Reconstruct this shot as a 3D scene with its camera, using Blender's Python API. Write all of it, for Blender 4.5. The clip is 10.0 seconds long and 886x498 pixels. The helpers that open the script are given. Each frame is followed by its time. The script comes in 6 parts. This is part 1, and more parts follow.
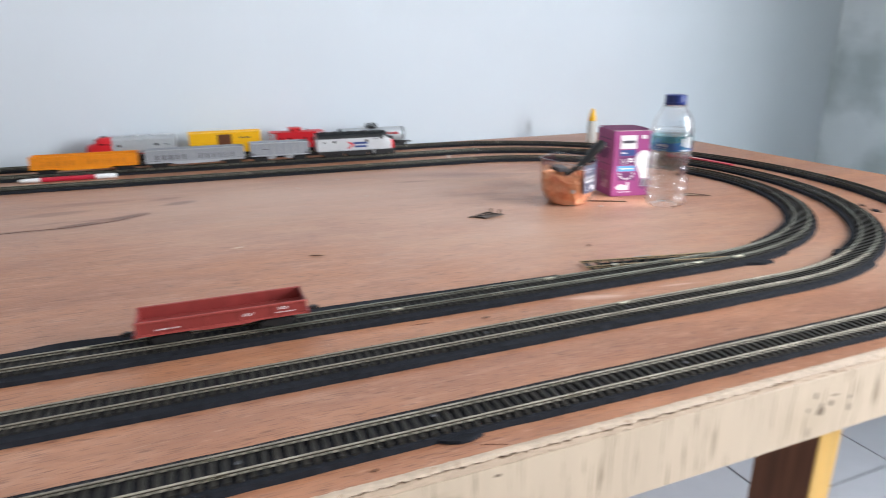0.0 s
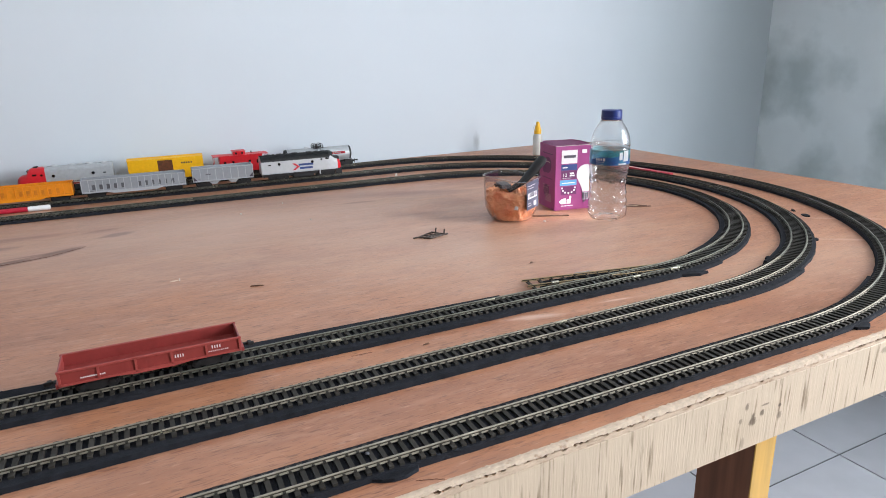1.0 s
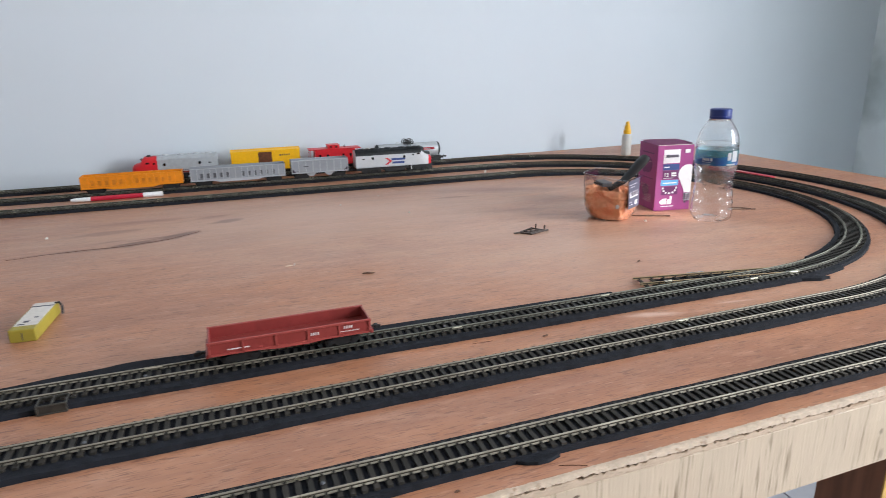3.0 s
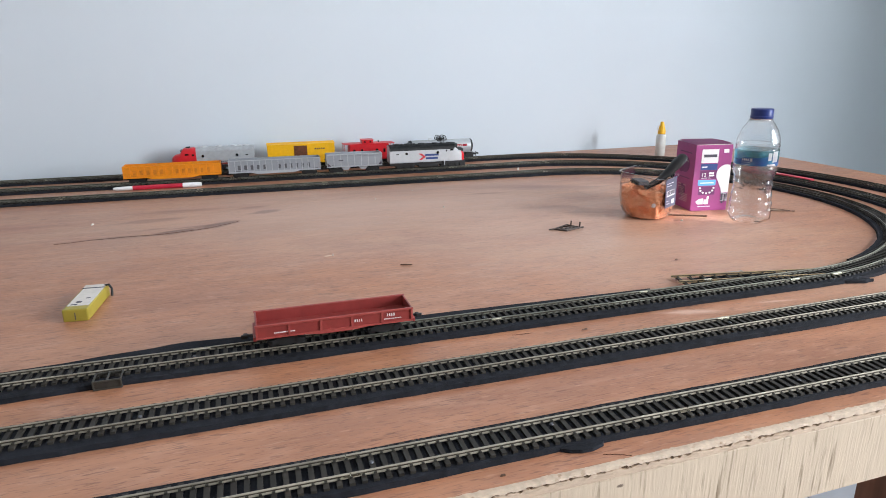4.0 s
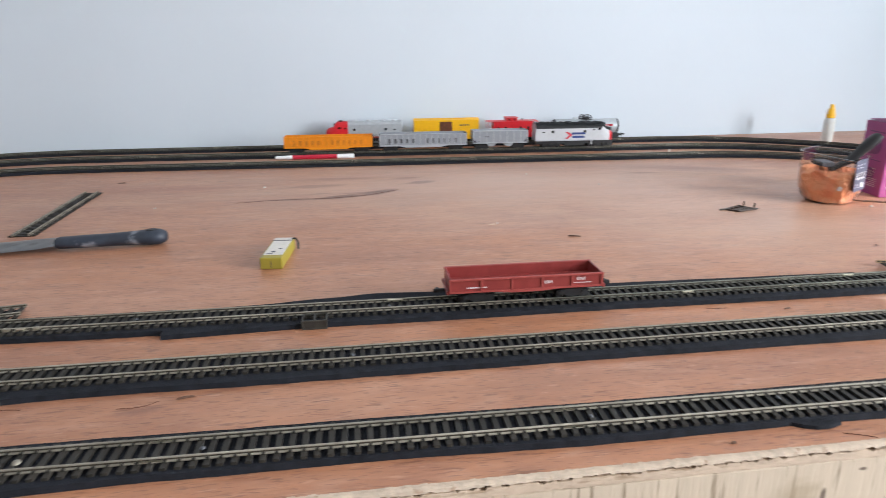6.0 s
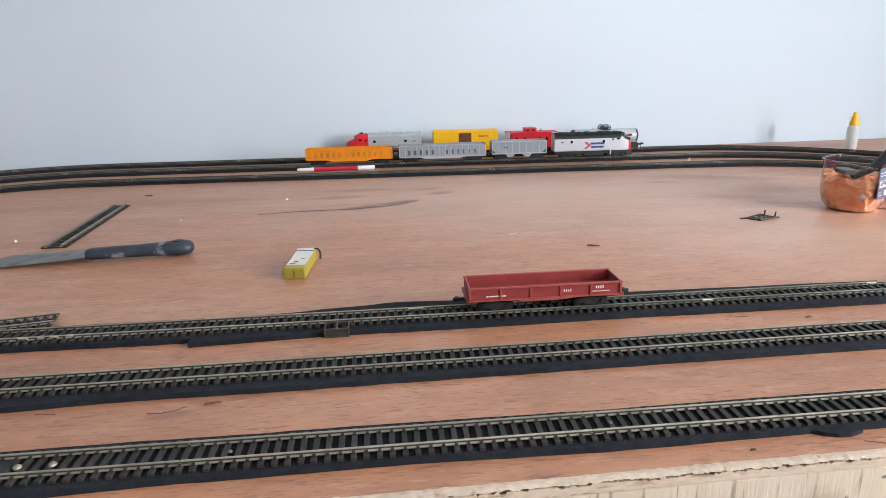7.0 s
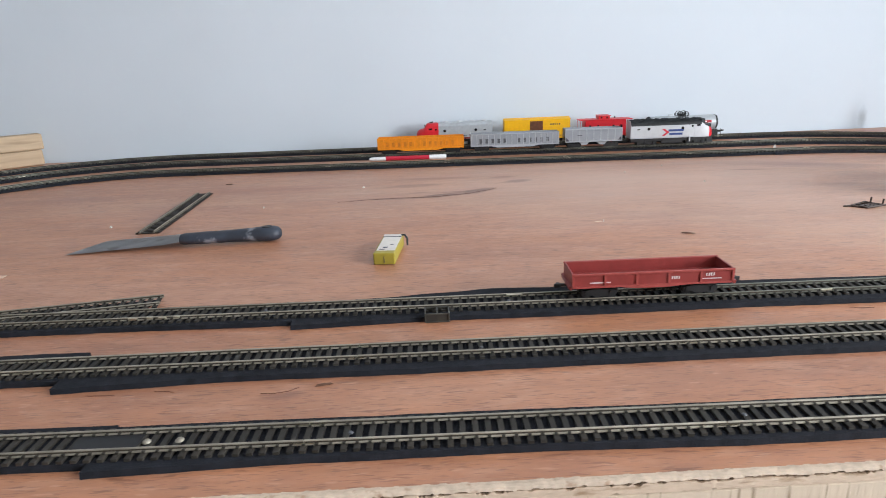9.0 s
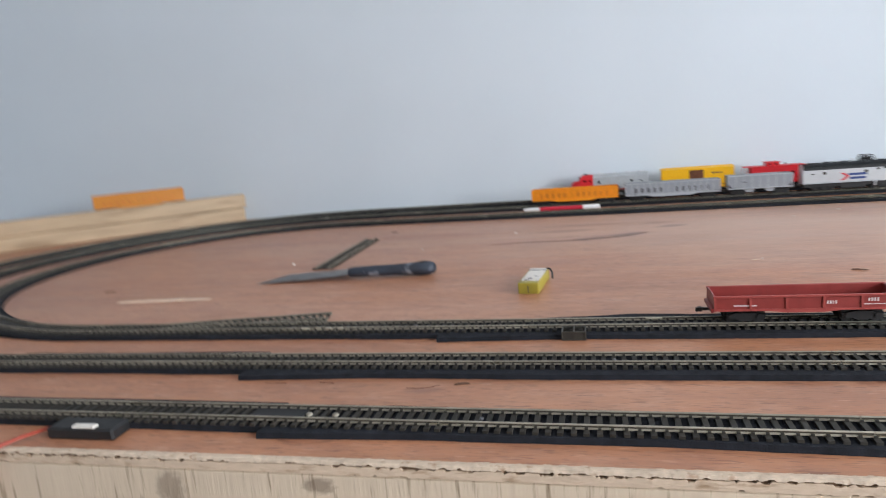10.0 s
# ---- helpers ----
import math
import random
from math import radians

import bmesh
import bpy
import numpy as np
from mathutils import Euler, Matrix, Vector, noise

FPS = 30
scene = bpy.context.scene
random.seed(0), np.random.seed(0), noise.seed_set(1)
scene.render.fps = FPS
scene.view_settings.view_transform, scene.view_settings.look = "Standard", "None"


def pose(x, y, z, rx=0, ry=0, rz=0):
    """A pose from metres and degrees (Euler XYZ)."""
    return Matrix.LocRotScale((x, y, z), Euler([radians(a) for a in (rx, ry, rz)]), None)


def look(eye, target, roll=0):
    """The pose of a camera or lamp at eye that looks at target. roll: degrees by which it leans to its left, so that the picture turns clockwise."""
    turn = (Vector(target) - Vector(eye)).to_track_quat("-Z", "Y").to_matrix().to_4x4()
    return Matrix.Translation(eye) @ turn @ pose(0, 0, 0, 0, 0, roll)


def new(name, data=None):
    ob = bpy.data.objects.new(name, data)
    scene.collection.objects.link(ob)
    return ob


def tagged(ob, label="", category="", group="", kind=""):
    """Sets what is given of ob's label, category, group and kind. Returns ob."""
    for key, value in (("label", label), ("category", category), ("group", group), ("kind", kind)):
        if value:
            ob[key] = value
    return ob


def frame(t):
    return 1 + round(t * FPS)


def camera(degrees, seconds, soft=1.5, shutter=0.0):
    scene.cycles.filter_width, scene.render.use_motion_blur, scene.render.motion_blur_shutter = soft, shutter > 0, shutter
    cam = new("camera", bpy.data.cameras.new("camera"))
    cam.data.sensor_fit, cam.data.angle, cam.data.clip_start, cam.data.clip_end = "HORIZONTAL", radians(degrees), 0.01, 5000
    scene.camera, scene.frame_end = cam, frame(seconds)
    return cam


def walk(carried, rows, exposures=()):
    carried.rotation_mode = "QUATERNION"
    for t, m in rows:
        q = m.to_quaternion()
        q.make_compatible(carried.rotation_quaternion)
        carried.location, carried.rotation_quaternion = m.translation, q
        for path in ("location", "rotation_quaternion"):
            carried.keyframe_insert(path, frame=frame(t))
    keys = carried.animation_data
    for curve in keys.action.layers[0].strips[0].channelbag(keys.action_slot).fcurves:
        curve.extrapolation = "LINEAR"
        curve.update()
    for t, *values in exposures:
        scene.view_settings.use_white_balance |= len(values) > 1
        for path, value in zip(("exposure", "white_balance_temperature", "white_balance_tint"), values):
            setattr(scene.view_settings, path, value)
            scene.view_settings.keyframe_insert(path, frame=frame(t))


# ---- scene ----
# The camera and its walk: seconds, eye, target, roll
cam = camera(70.3, 10.0, soft=0.65, shutter=0.6)
PATH = [
    (0, (-0.0130, 0.0254, 1.0230), (0.3482, 0.9060, 0.7164), -0.19),
    (0.3, (0.0153, 0.0315, 1.0275), (0.4300, 0.8838, 0.7088), -0.35),
    (0.5, (0.0183, 0.0328, 1.0284), (0.4352, 0.8878, 0.7199), -0.86),
    (0.7, (0.0097, 0.0223, 1.0332), (0.4220, 0.8832, 0.7352), -1.25),
    (1, (0.0102, 0.0218, 1.0366), (0.4303, 0.8812, 0.7452), -1.51),
    (1.2, (0.0039, 0.0221, 1.0376), (0.4203, 0.8846, 0.7501), -1.49),
    (1.5, (-0.0051, 0.0252, 1.0331), (0.3911, 0.8957, 0.7413), -0.93),
    (2, (-0.0147, 0.0309, 1.0304), (0.3670, 0.9059, 0.7328), -0.96),
    (2.2, (-0.0217, 0.0373, 1.0304), (0.3624, 0.9122, 0.7355), -0.94),
    (2.5, (-0.0299, 0.0410, 1.0295), (0.3350, 0.9221, 0.7288), -0.80),
    (3, (-0.0473, 0.0348, 1.0321), (0.2838, 0.9330, 0.7431), -1.14),
    (3.2, (-0.0541, 0.0339, 1.0318), (0.2644, 0.9358, 0.7401), -1.33),
    (4.3, (-0.0712, 0.0304, 1.0256), (0.2177, 0.9438, 0.7385), -0.18),
    (4.5, (-0.0768, 0.0292, 1.0244), (0.2050, 0.9450, 0.7383), -0.09),
    (5, (-0.1040, 0.0410, 1.0115), (0.1308, 0.9685, 0.7207), 0.61),
    (5.3, (-0.1154, 0.0399, 1.0061), (0.0929, 0.9722, 0.7103), 1.05),
    (5.5, (-0.1301, 0.0465, 1.0007), (0.0616, 0.9819, 0.7034), 1.18),
    (6, (-0.1412, 0.0466, 1.0021), (-0.0099, 0.9900, 0.6974), -0.48),
    (6.2, (-0.1445, 0.0310, 1.0029), (-0.0366, 0.9798, 0.7057), -0.31),
    (7.3, (-0.1419, 0.0397, 1.0037), (-0.0445, 0.9924, 0.7159), -1.56),
    (7.5, (-0.1494, 0.0363, 1.0069), (-0.0622, 0.9877, 0.7114), -1.70),
    (8, (-0.1496, 0.0478, 0.9980), (-0.0993, 0.9988, 0.6931), -2.45),
    (8.2, (-0.1558, 0.0434, 0.9968), (-0.1344, 0.9966, 0.6949), -2.63),
    (8.5, (-0.1577, 0.0468, 1.0009), (-0.1423, 1.0015, 0.7037), -3.55),
    (8.8, (-0.1750, 0.0482, 0.9951), (-0.1545, 1.0036, 0.7004), -2.28),
    (9, (-0.1838, 0.0506, 0.9938), (-0.1647, 1.0057, 0.6981), -2.31),
    (9.3, (-0.1951, 0.0492, 0.9911), (-0.2132, 1.0038, 0.6940), -2.47),
    (9.5, (-0.1976, 0.0451, 0.9924), (-0.2795, 0.9990, 0.7037), -4.46),
    (9.7, (-0.1830, 0.0325, 0.9886), (-0.2752, 1.0049, 0.7744), -2.78),
    (9.8, (-0.1873, 0.0088, 0.9782), (-0.3309, 0.9753, 0.7655), -2.47),
    (10, (-0.1626, 0.0054, 0.9635), (-0.3931, 0.9622, 0.7863), -5.03),
]
walk(cam, [(t, look(eye, target, roll)) for t, eye, target, roll in PATH], exposures=((0.0, -0.2), (0.5, -0.2), (1.2, -0.34), (2.5, -0.38), (3.0, -0.36), (4.5, -0.22), (5.5, -0.13), (7.5, -0.09), (9.0, -0.12), (10.0, -0.26)))

T = 0.78            # table top above the floor
RAIL = T + 0.0095   # rail head
WALL_Y, WALL_X = 1.60, 2.08
ROOM_L, ROOM_F, ROOM_H = -3.4, -3.9, 2.75

# ---- light ----
world = bpy.data.worlds.new("sky")
scene.world = world
world.use_nodes = True
wn = world.node_tree.nodes
sky = wn.new("ShaderNodeTexSky")
sky.sky_type, sky.sun_disc = "NISHITA", False
sky.sun_elevation, sky.sun_rotation = radians(48), radians(115)
world.node_tree.links.new(sky.outputs["Color"], wn["Background"].inputs["Color"])
wn["Background"].inputs["Strength"].default_value = 0.12

sun = new("sun", bpy.data.lights.new("sun", "SUN"))
sun.data.energy, sun.data.angle, sun.data.color = 1.0, radians(12), (1.0, 0.96, 0.9)
sun.matrix_world = look((5, -2.4, 6), (2.0, 0.0, 0.0))

# daylight that enters by the opening
WIN = (-1.15, 0.0, 0.85, 2.15)      # in the wall at the right: y0, y1, z0, z1


def daylight(name, m, w, h, watts, color):
    la = bpy.data.lights.new(name, "AREA")
    la.shape, la.size, la.size_y, la.energy, la.color = "RECTANGLE", w, h, watts, color
    ob = new(name, la)
    ob.matrix_world = m
    return ob


daylight("window_daylight", look((WALL_X + 0.16, (WIN[0] + WIN[1]) / 2, 1.55), (0, (WIN[0] + WIN[1]) / 2, 1.55)), 1.12, 1.28, 168, (0.905, 0.95, 1.0))


# ---- materials ----
def mat(name, base, rough=0.5, metal=0.0, vary=0.12, scale=60.0, bump=0.0, bump_scale=300.0, per_piece=0.0, stain=None, stain_scale=6.0, stain_at=(0.55, 0.75), stretch=(1, 1, 1), coat=0.0):
    """Base colour with two scales of variation, stains of another colour and fine relief."""
    m = bpy.data.materials.new(name)
    m.use_nodes = True
    nt = m.node_tree
    N, L = nt.nodes, nt.links
    b = N["Principled BSDF"]
    b.inputs["Roughness"].default_value, b.inputs["Metallic"].default_value = rough, metal
    b.inputs["Coat Weight"].default_value = coat
    tc = N.new("ShaderNodeTexCoord")
    mp = N.new("ShaderNodeMapping")
    mp.inputs["Scale"].default_value = stretch
    L.new(tc.outputs["Object"], mp.inputs["Vector"])

    def noise_at(s, detail=4.0):
        n = N.new("ShaderNodeTexNoise")
        n.inputs["Scale"].default_value, n.inputs["Detail"].default_value = s, detail
        L.new(mp.outputs["Vector"], n.inputs["Vector"])
        return n.outputs["Fac"]

    def mix(fac, a, c):
        x = N.new("ShaderNodeMix")
        x.data_type = "RGBA"
        for sock, val in ((x.inputs[0], fac), (x.inputs[6], a), (x.inputs[7], c)):
            if isinstance(val, (tuple, float, int)):
                sock.default_value = (*val, 1) if isinstance(val, tuple) else val
            else:
                L.new(val, sock)
        return x.outputs[2]

    def span(sock, lo, hi):
        r = N.new("ShaderNodeMapRange")
        r.inputs["From Min"].default_value, r.inputs["From Max"].default_value = lo, hi
        L.new(sock, r.inputs["Value"])
        return r.outputs["Result"]

    dark = tuple(c * (1 - 1.6 * vary) for c in base)
    light = tuple(min(1, c * (1 + vary)) for c in base)
    col = mix(span(noise_at(scale), 0.3, 0.7), dark, light)
    col = mix(span(noise_at(scale / 9), 0.35, 0.65), col, mix(0.5, col, light))
    if stain:
        col = mix(span(noise_at(stain_scale, 6.0), *stain_at), col, stain)
    if per_piece:
        oi = N.new("ShaderNodeObjectInfo")
        v = N.new("ShaderNodeHueSaturation")
        L.new(span(oi.outputs["Random"], 0, 1), v.inputs["Value"])
        mr = v.inputs["Value"].links[0].from_node
        mr.inputs["To Min"].default_value, mr.inputs["To Max"].default_value = 1 - per_piece, 1 + per_piece
        L.new(col, v.inputs["Color"])
        col = v.outputs["Color"]
    L.new(col, b.inputs["Base Color"])
    rr = N.new("ShaderNodeMapRange")
    rr.inputs["To Min"].default_value, rr.inputs["To Max"].default_value = max(0.03, rough - 0.08), min(1, rough + 0.1)
    L.new(noise_at(scale / 3), rr.inputs["Value"])
    L.new(rr.outputs["Result"], b.inputs["Roughness"])
    if bump:
        bp = N.new("ShaderNodeBump")
        bp.inputs["Strength"].default_value, bp.inputs["Distance"].default_value = bump, 0.001
        L.new(noise_at(bump_scale), bp.inputs["Height"])
        L.new(bp.outputs["Normal"], b.inputs["Normal"])
    return m


def marks(m, spots, color, soft=(1.45, 0.75), grain=1.6):
    """Stains, knots, cracks, painted shade and sheen with a shape and place of their own: place, half sizes, turn about
    z, amount.
    """
    N, L = m.node_tree.nodes, m.node_tree.links
    b = N["Principled BSDF"]
    src = b.inputs["Base Color"].links[0].from_socket
    tc = N.new("ShaderNodeTexCoord")
    for place, size, turn, amount in spots:
        mp = N.new("ShaderNodeMapping")
        mp.vector_type = "TEXTURE"
        mp.inputs["Location"].default_value = place
        mp.inputs["Rotation"].default_value = (0, 0, radians(turn))
        mp.inputs["Scale"].default_value = size
        L.new(tc.outputs["Object"], mp.inputs["Vector"])
        nz = N.new("ShaderNodeTexNoise")
        nz.inputs["Scale"].default_value, nz.inputs["Detail"].default_value = grain, 4.0
        L.new(mp.outputs["Vector"], nz.inputs["Vector"])
        ln = N.new("ShaderNodeVectorMath")
        ln.operation = "LENGTH"
        L.new(mp.outputs["Vector"], ln.inputs[0])
        ad = N.new("ShaderNodeMath")
        ad.operation = "ADD"
        L.new(ln.outputs["Value"], ad.inputs[0])
        L.new(nz.outputs["Fac"], ad.inputs[1])
        r = N.new("ShaderNodeMapRange")
        r.inputs["From Min"].default_value, r.inputs["From Max"].default_value = soft
        r.inputs["To Max"].default_value = amount
        L.new(ad.outputs["Value"], r.inputs["Value"])
        mx = N.new("ShaderNodeMix")
        mx.data_type = "RGBA"
        L.new(r.outputs["Result"], mx.inputs[0])
        L.new(src, mx.inputs[6])
        mx.inputs[7].default_value = (*color, 1)
        src = mx.outputs[2]
    L.new(src, b.inputs["Base Color"])
    return m


def plywood_mat():
    m = mat("red_plywood", (0.44, 0.192, 0.100), 0.40, vary=0.10, scale=22, bump=0.35, bump_scale=150, stretch=(0.5, 2.6, 2.6))
    N, L = m.node_tree.nodes, m.node_tree.links
    b = N["Principled BSDF"]
    src = b.inputs["Base Color"].links[0].from_socket
    tc = N.new("ShaderNodeTexCoord")

    def layer(src, stretch, scale, lo, hi, color, detail=5.0, amount=1.0):
        mp = N.new("ShaderNodeMapping")
        mp.inputs["Scale"].default_value = stretch
        L.new(tc.outputs["Object"], mp.inputs["Vector"])
        n = N.new("ShaderNodeTexNoise")
        n.inputs["Scale"].default_value, n.inputs["Detail"].default_value = scale, detail
        L.new(mp.outputs["Vector"], n.inputs["Vector"])
        r = N.new("ShaderNodeMapRange")
        r.inputs["From Min"].default_value, r.inputs["From Max"].default_value = lo, hi
        r.inputs["To Max"].default_value = amount
        L.new(n.outputs["Fac"], r.inputs["Value"])
        x = N.new("ShaderNodeMix")
        x.data_type = "RGBA"
        L.new(r.outputs["Result"], x.inputs[0])
        L.new(src, x.inputs[6])
        x.inputs[7].default_value = (*color, 1)
        return x.outputs[2]

    src = layer(src, (0.5, 2.0, 1), 2.6, 0.48, 0.72, (0.49, 0.265, 0.175), 3.0, 0.50)     # paler veneer
    src = layer(src, (0.6, 3.4, 1), 3.1, 0.56, 0.74, (0.25, 0.098, 0.060), 4.0, 0.55)     # dark grain stains
    src = layer(src, (1.0, 1.6, 1), 6.5, 0.50, 0.68, (0.30, 0.125, 0.072), 6.0, 0.45)     # blotches
    src = layer(src, (2.4, 8.0, 1), 9.0, 0.48, 0.66, (0.31, 0.130, 0.078), 6.0, 0.42)     # mottled figure
    src = layer(src, (2.0, 7.0, 1), 13.0, 0.52, 0.70, (0.53, 0.29, 0.19), 5.0, 0.40)      # pale flecks
    src = layer(src, (1.2, 26, 1), 6.0, 0.60, 0.78, (0.30, 0.125, 0.078), 3.0, 0.25)      # grain streaks
    src = layer(src, (19, 110, 1), 3.0, 0.63, 0.70, (0.15, 0.060, 0.037), 2.0, 0.60)      # short dark pores
    src = layer(src, (15, 80, 1), 4.0, 0.62, 0.72, (0.58, 0.33, 0.225), 2.0, 0.45)         # short pale scratches
    src = layer(src, (34, 260, 1), 3.0, 0.58, 0.68, (0.19, 0.078, 0.048), 1.0, 0.55)      # fine pores
    L.new(src, b.inputs["Base Color"])
    marks(m, [((0.15, 1.08, 0.78), (0.62, 0.26, 1), -4, 0.60), ((0.44, 0.74, 0.78), (0.36, 0.17, 1), -12, 0.50), ((0.75, 0.50, 0.78), (0.40, 0.10, 1), -10, 0.40)], (0.62, 0.425, 0.32), (1.6, 0.6), 2.6)      # dusty, worn veneer, and the table's pale sheen painted in
    # dark stains and bands; the last two spots paint the cup's cast shadow
    spots = ((-0.27, 1.0205, 0.085, 0.0022, 2, 0.8), (-0.15, 1.040, 0.058, 0.0034, 16, 0.9), (-0.17, 1.172, 0.10, 0.010, -3, 0.6), (-0.05, 1.160, 0.035, 0.008, 5, 0.55), (0.50, 1.150, 0.16, 0.022, -20, 0.6), (0.38, 1.13, 0.05, 0.006, -8, 0.6), (-0.288, 0.426, 0.022, 0.004, 6, 0.7), (-0.225, 0.451, 0.03, 0.004, 18, 0.6), (-0.547, 1.20, 0.016, 0.004, 0, 0.6), (0.45, 0.663, 0.010, 0.0016, 10, 0.8), (-0.2, 1.055, 0.03, 0.004, 4, 0.5), (-0.125, 1.053, 0.075, 0.004, 6, 0.8), (-0.12, 1.318, 0.05, 0.004, 5, 0.4), (0.44, 0.985, 0.07, 0.012, -14, 0.4), (0.48, 0.93, 0.05, 0.006, -20, 0.4))
    b.inputs["Specular IOR Level"].default_value = 0.7
    marks(m, [((x, y, 0.78), (rx, ry * 1.6, 1), turn, amount) for x, y, rx, ry, turn, amount in spots], (0.22, 0.095, 0.062))
    cracks = ((-0.238, 1.0205, 0.050, 0.0035, -3, 0.55), (-0.168, 1.0265, 0.046, 0.0050, 11, 0.85), (-0.106, 1.0500, 0.042, 0.0060, 31, 0.8), (-0.03, 1.118, 0.030, 0.0050, 12, 0.6), (-0.21, 1.115, 0.060, 0.0060, 2, 0.45))
    marks(m, [((x, y, 0.78), (rx, ry * 2.6, 1), turn, amount) for x, y, rx, ry, turn, amount in cracks], (0.14, 0.058, 0.037), (1.55, 1.05), 1.4)
    # two long pale streaks at the right, two whitish smears by the inner track
    return marks(m, [((0.99, 0.60, 0.78), (0.10, 0.006, 1), -36, 0.5), ((0.90, 0.515, 0.78), (0.09, 0.006, 1), -36, 0.5), ((0.355, 0.516, 0.78), (0.045, 0.008, 1), -16, 0.75), ((0.459, 0.511, 0.78), (0.030, 0.003, 1), -8, 0.7)], (0.70, 0.46, 0.36))


M_PLY = plywood_mat()
M_PLY_EDGE = mat("raw_plywood_edge", (0.545, 0.405, 0.295), 0.75, vary=0.10, scale=160, bump=0.6, bump_scale=320, stain=(0.33, 0.215, 0.13), stain_scale=120, stain_at=(0.55, 0.72), stretch=(0.6, 1, 2.2))
M_LIP = mat("fresh_pale_splinters", (0.585, 0.455, 0.345), 0.75, vary=0.14, scale=220, bump=0.7, bump_scale=380, stain=(0.36, 0.22, 0.14), stain_scale=150, stain_at=(0.60, 0.74))
M_CORE = mat("torn_core_veneer", (0.15, 0.092, 0.055), 0.85, vary=0.25, scale=260, bump=0.8, bump_scale=420)
M_PINE = mat("pale_pine", (0.575, 0.450, 0.330), 0.6, vary=0.05, scale=9, bump=0.35, bump_scale=44, stretch=(11, 1, 0.7), stain=(0.24, 0.165, 0.10), stain_scale=24, stain_at=(0.575, 0.70))
KNOTS = ((0.4410, -0.0415, 0.0052, 0.0045, 0.95), (0.4410, -0.0375, 0.0024, 0.0050, 0.9), (0.4520, -0.0360, 0.0030, 0.0035, 0.9), (0.4750, -0.0450, 0.0034, 0.0042, 0.6), (0.4260, -0.0370, 0.0024, 0.0030, 0.6), (0.4320, -0.0250, 0.0026, 0.0040, 0.7), (0.4740, -0.0350, 0.0022, 0.0022, 0.95), (0.4550, -0.0290, 0.0060, 0.0012, 0.7), (0.4310, -0.0590, 0.0030, 0.0060, 0.4), (0.123, -0.032, 0.0022, 0.0060, 0.9), (0.146, -0.016, 0.0030, 0.0014, 0.9), (-0.431, -0.022, 0.012, 0.014, 0.5), (-0.328, -0.016, 0.012, 0.006, 0.6), (0.62, -0.018, 0.008, 0.004, 0.5), (0.75, -0.03, 0.008, 0.005, 0.7))
marks(M_PINE, [((x, 0.322, T + z), (rx, 1, rz), 0, amount) for x, z, rx, rz, amount in KNOTS], (0.10, 0.062, 0.04), (1.55, 1.05), 2.2)
marks(M_PINE, [((0.106, 0.322, T - 0.032), (0.020, 1, 0.016), 0, 0.6), ((0.112, 0.322, T - 0.026), (0.012, 1, 0.005), 0, 0.4), ((0.43, 0.322, T - 0.05), (0.05, 1, 0.03), 0, 0.2)], (0.36, 0.265, 0.165), (1.5, 0.7), 1.8)
M_PINE_D = mat("stacked_pine", (0.50, 0.365, 0.235), 0.6, vary=0.14, scale=9, bump=0.4, bump_scale=60, stretch=(0.8, 9, 9), stain=(0.27, 0.175, 0.10), stain_scale=7, stain_at=(0.54, 0.72))
M_LEG_B = mat("brown_painted_wood", (0.23, 0.092, 0.047), 0.5, vary=0.2, scale=12, stretch=(8, 8, 0.7))
M_LEG_Y = mat("yellow_varnished_wood", (0.66, 0.38, 0.085), 0.45, vary=0.14, scale=10, stretch=(9, 9, 0.7))
M_FOAM = mat("black_foam", (0.0145, 0.0158, 0.021), 0.95, vary=0.3, scale=120, bump=0.5, bump_scale=900)
M_FOAM.node_tree.nodes["Principled BSDF"].inputs["Specular IOR Level"].default_value = 0.2
M_TIE = mat("black_plastic_sleeper", (0.023, 0.0195, 0.0155), 0.6, vary=0.3, scale=150, per_piece=0.3, stain=(0.054, 0.044, 0.032), stain_scale=60, stain_at=(0.56, 0.8))
M_RAIL = mat("tarnished_brass_rail", (0.36, 0.325, 0.265), 0.56, 0.65, vary=0.2, scale=60, per_piece=0.15)
M_RAIL_G = mat("dull_green_rail", (0.20, 0.20, 0.165), 0.55, 0.65, vary=0.3, scale=60, per_piece=0.2)
M_RAIL_D = mat("dark_weathered_rail", (0.13, 0.115, 0.09), 0.55, 0.7, vary=0.3, scale=40, per_piece=0.2)
# dark web: tarnish, with the shade under the rail head painted in
M_WEB = mat("dark_rail_web", (0.055, 0.045, 0.033), 0.7, 0.3, vary=0.3, scale=90)
M_RAIL_B = mat("bare_brass_rail", (0.40, 0.29, 0.17), 0.48, 0.75, vary=0.15, scale=60)
M_JOINER = mat("nickel_joiner", (0.62, 0.58, 0.46), 0.28, 0.95, vary=0.1, scale=200)
M_WALL = mat("pale_blue_white_paint", (0.62, 0.675, 0.73), 0.75, vary=0.02, scale=3, bump=0.15, bump_scale=40)
M_WALL_S = mat("damp_stained_paint", (0.72, 0.78, 0.80), 0.8, vary=0.05, scale=5, bump=0.2, bump_scale=40, stain=(0.46, 0.53, 0.54), stain_scale=4.5, stain_at=(0.44, 0.66))
marks(M_WALL, [((0.897, 1.60, T + 0.022), (0.0115, 1, 0.028), 0, 0.5)], (0.28, 0.31, 0.34), (1.65, 0.8), 1.2)
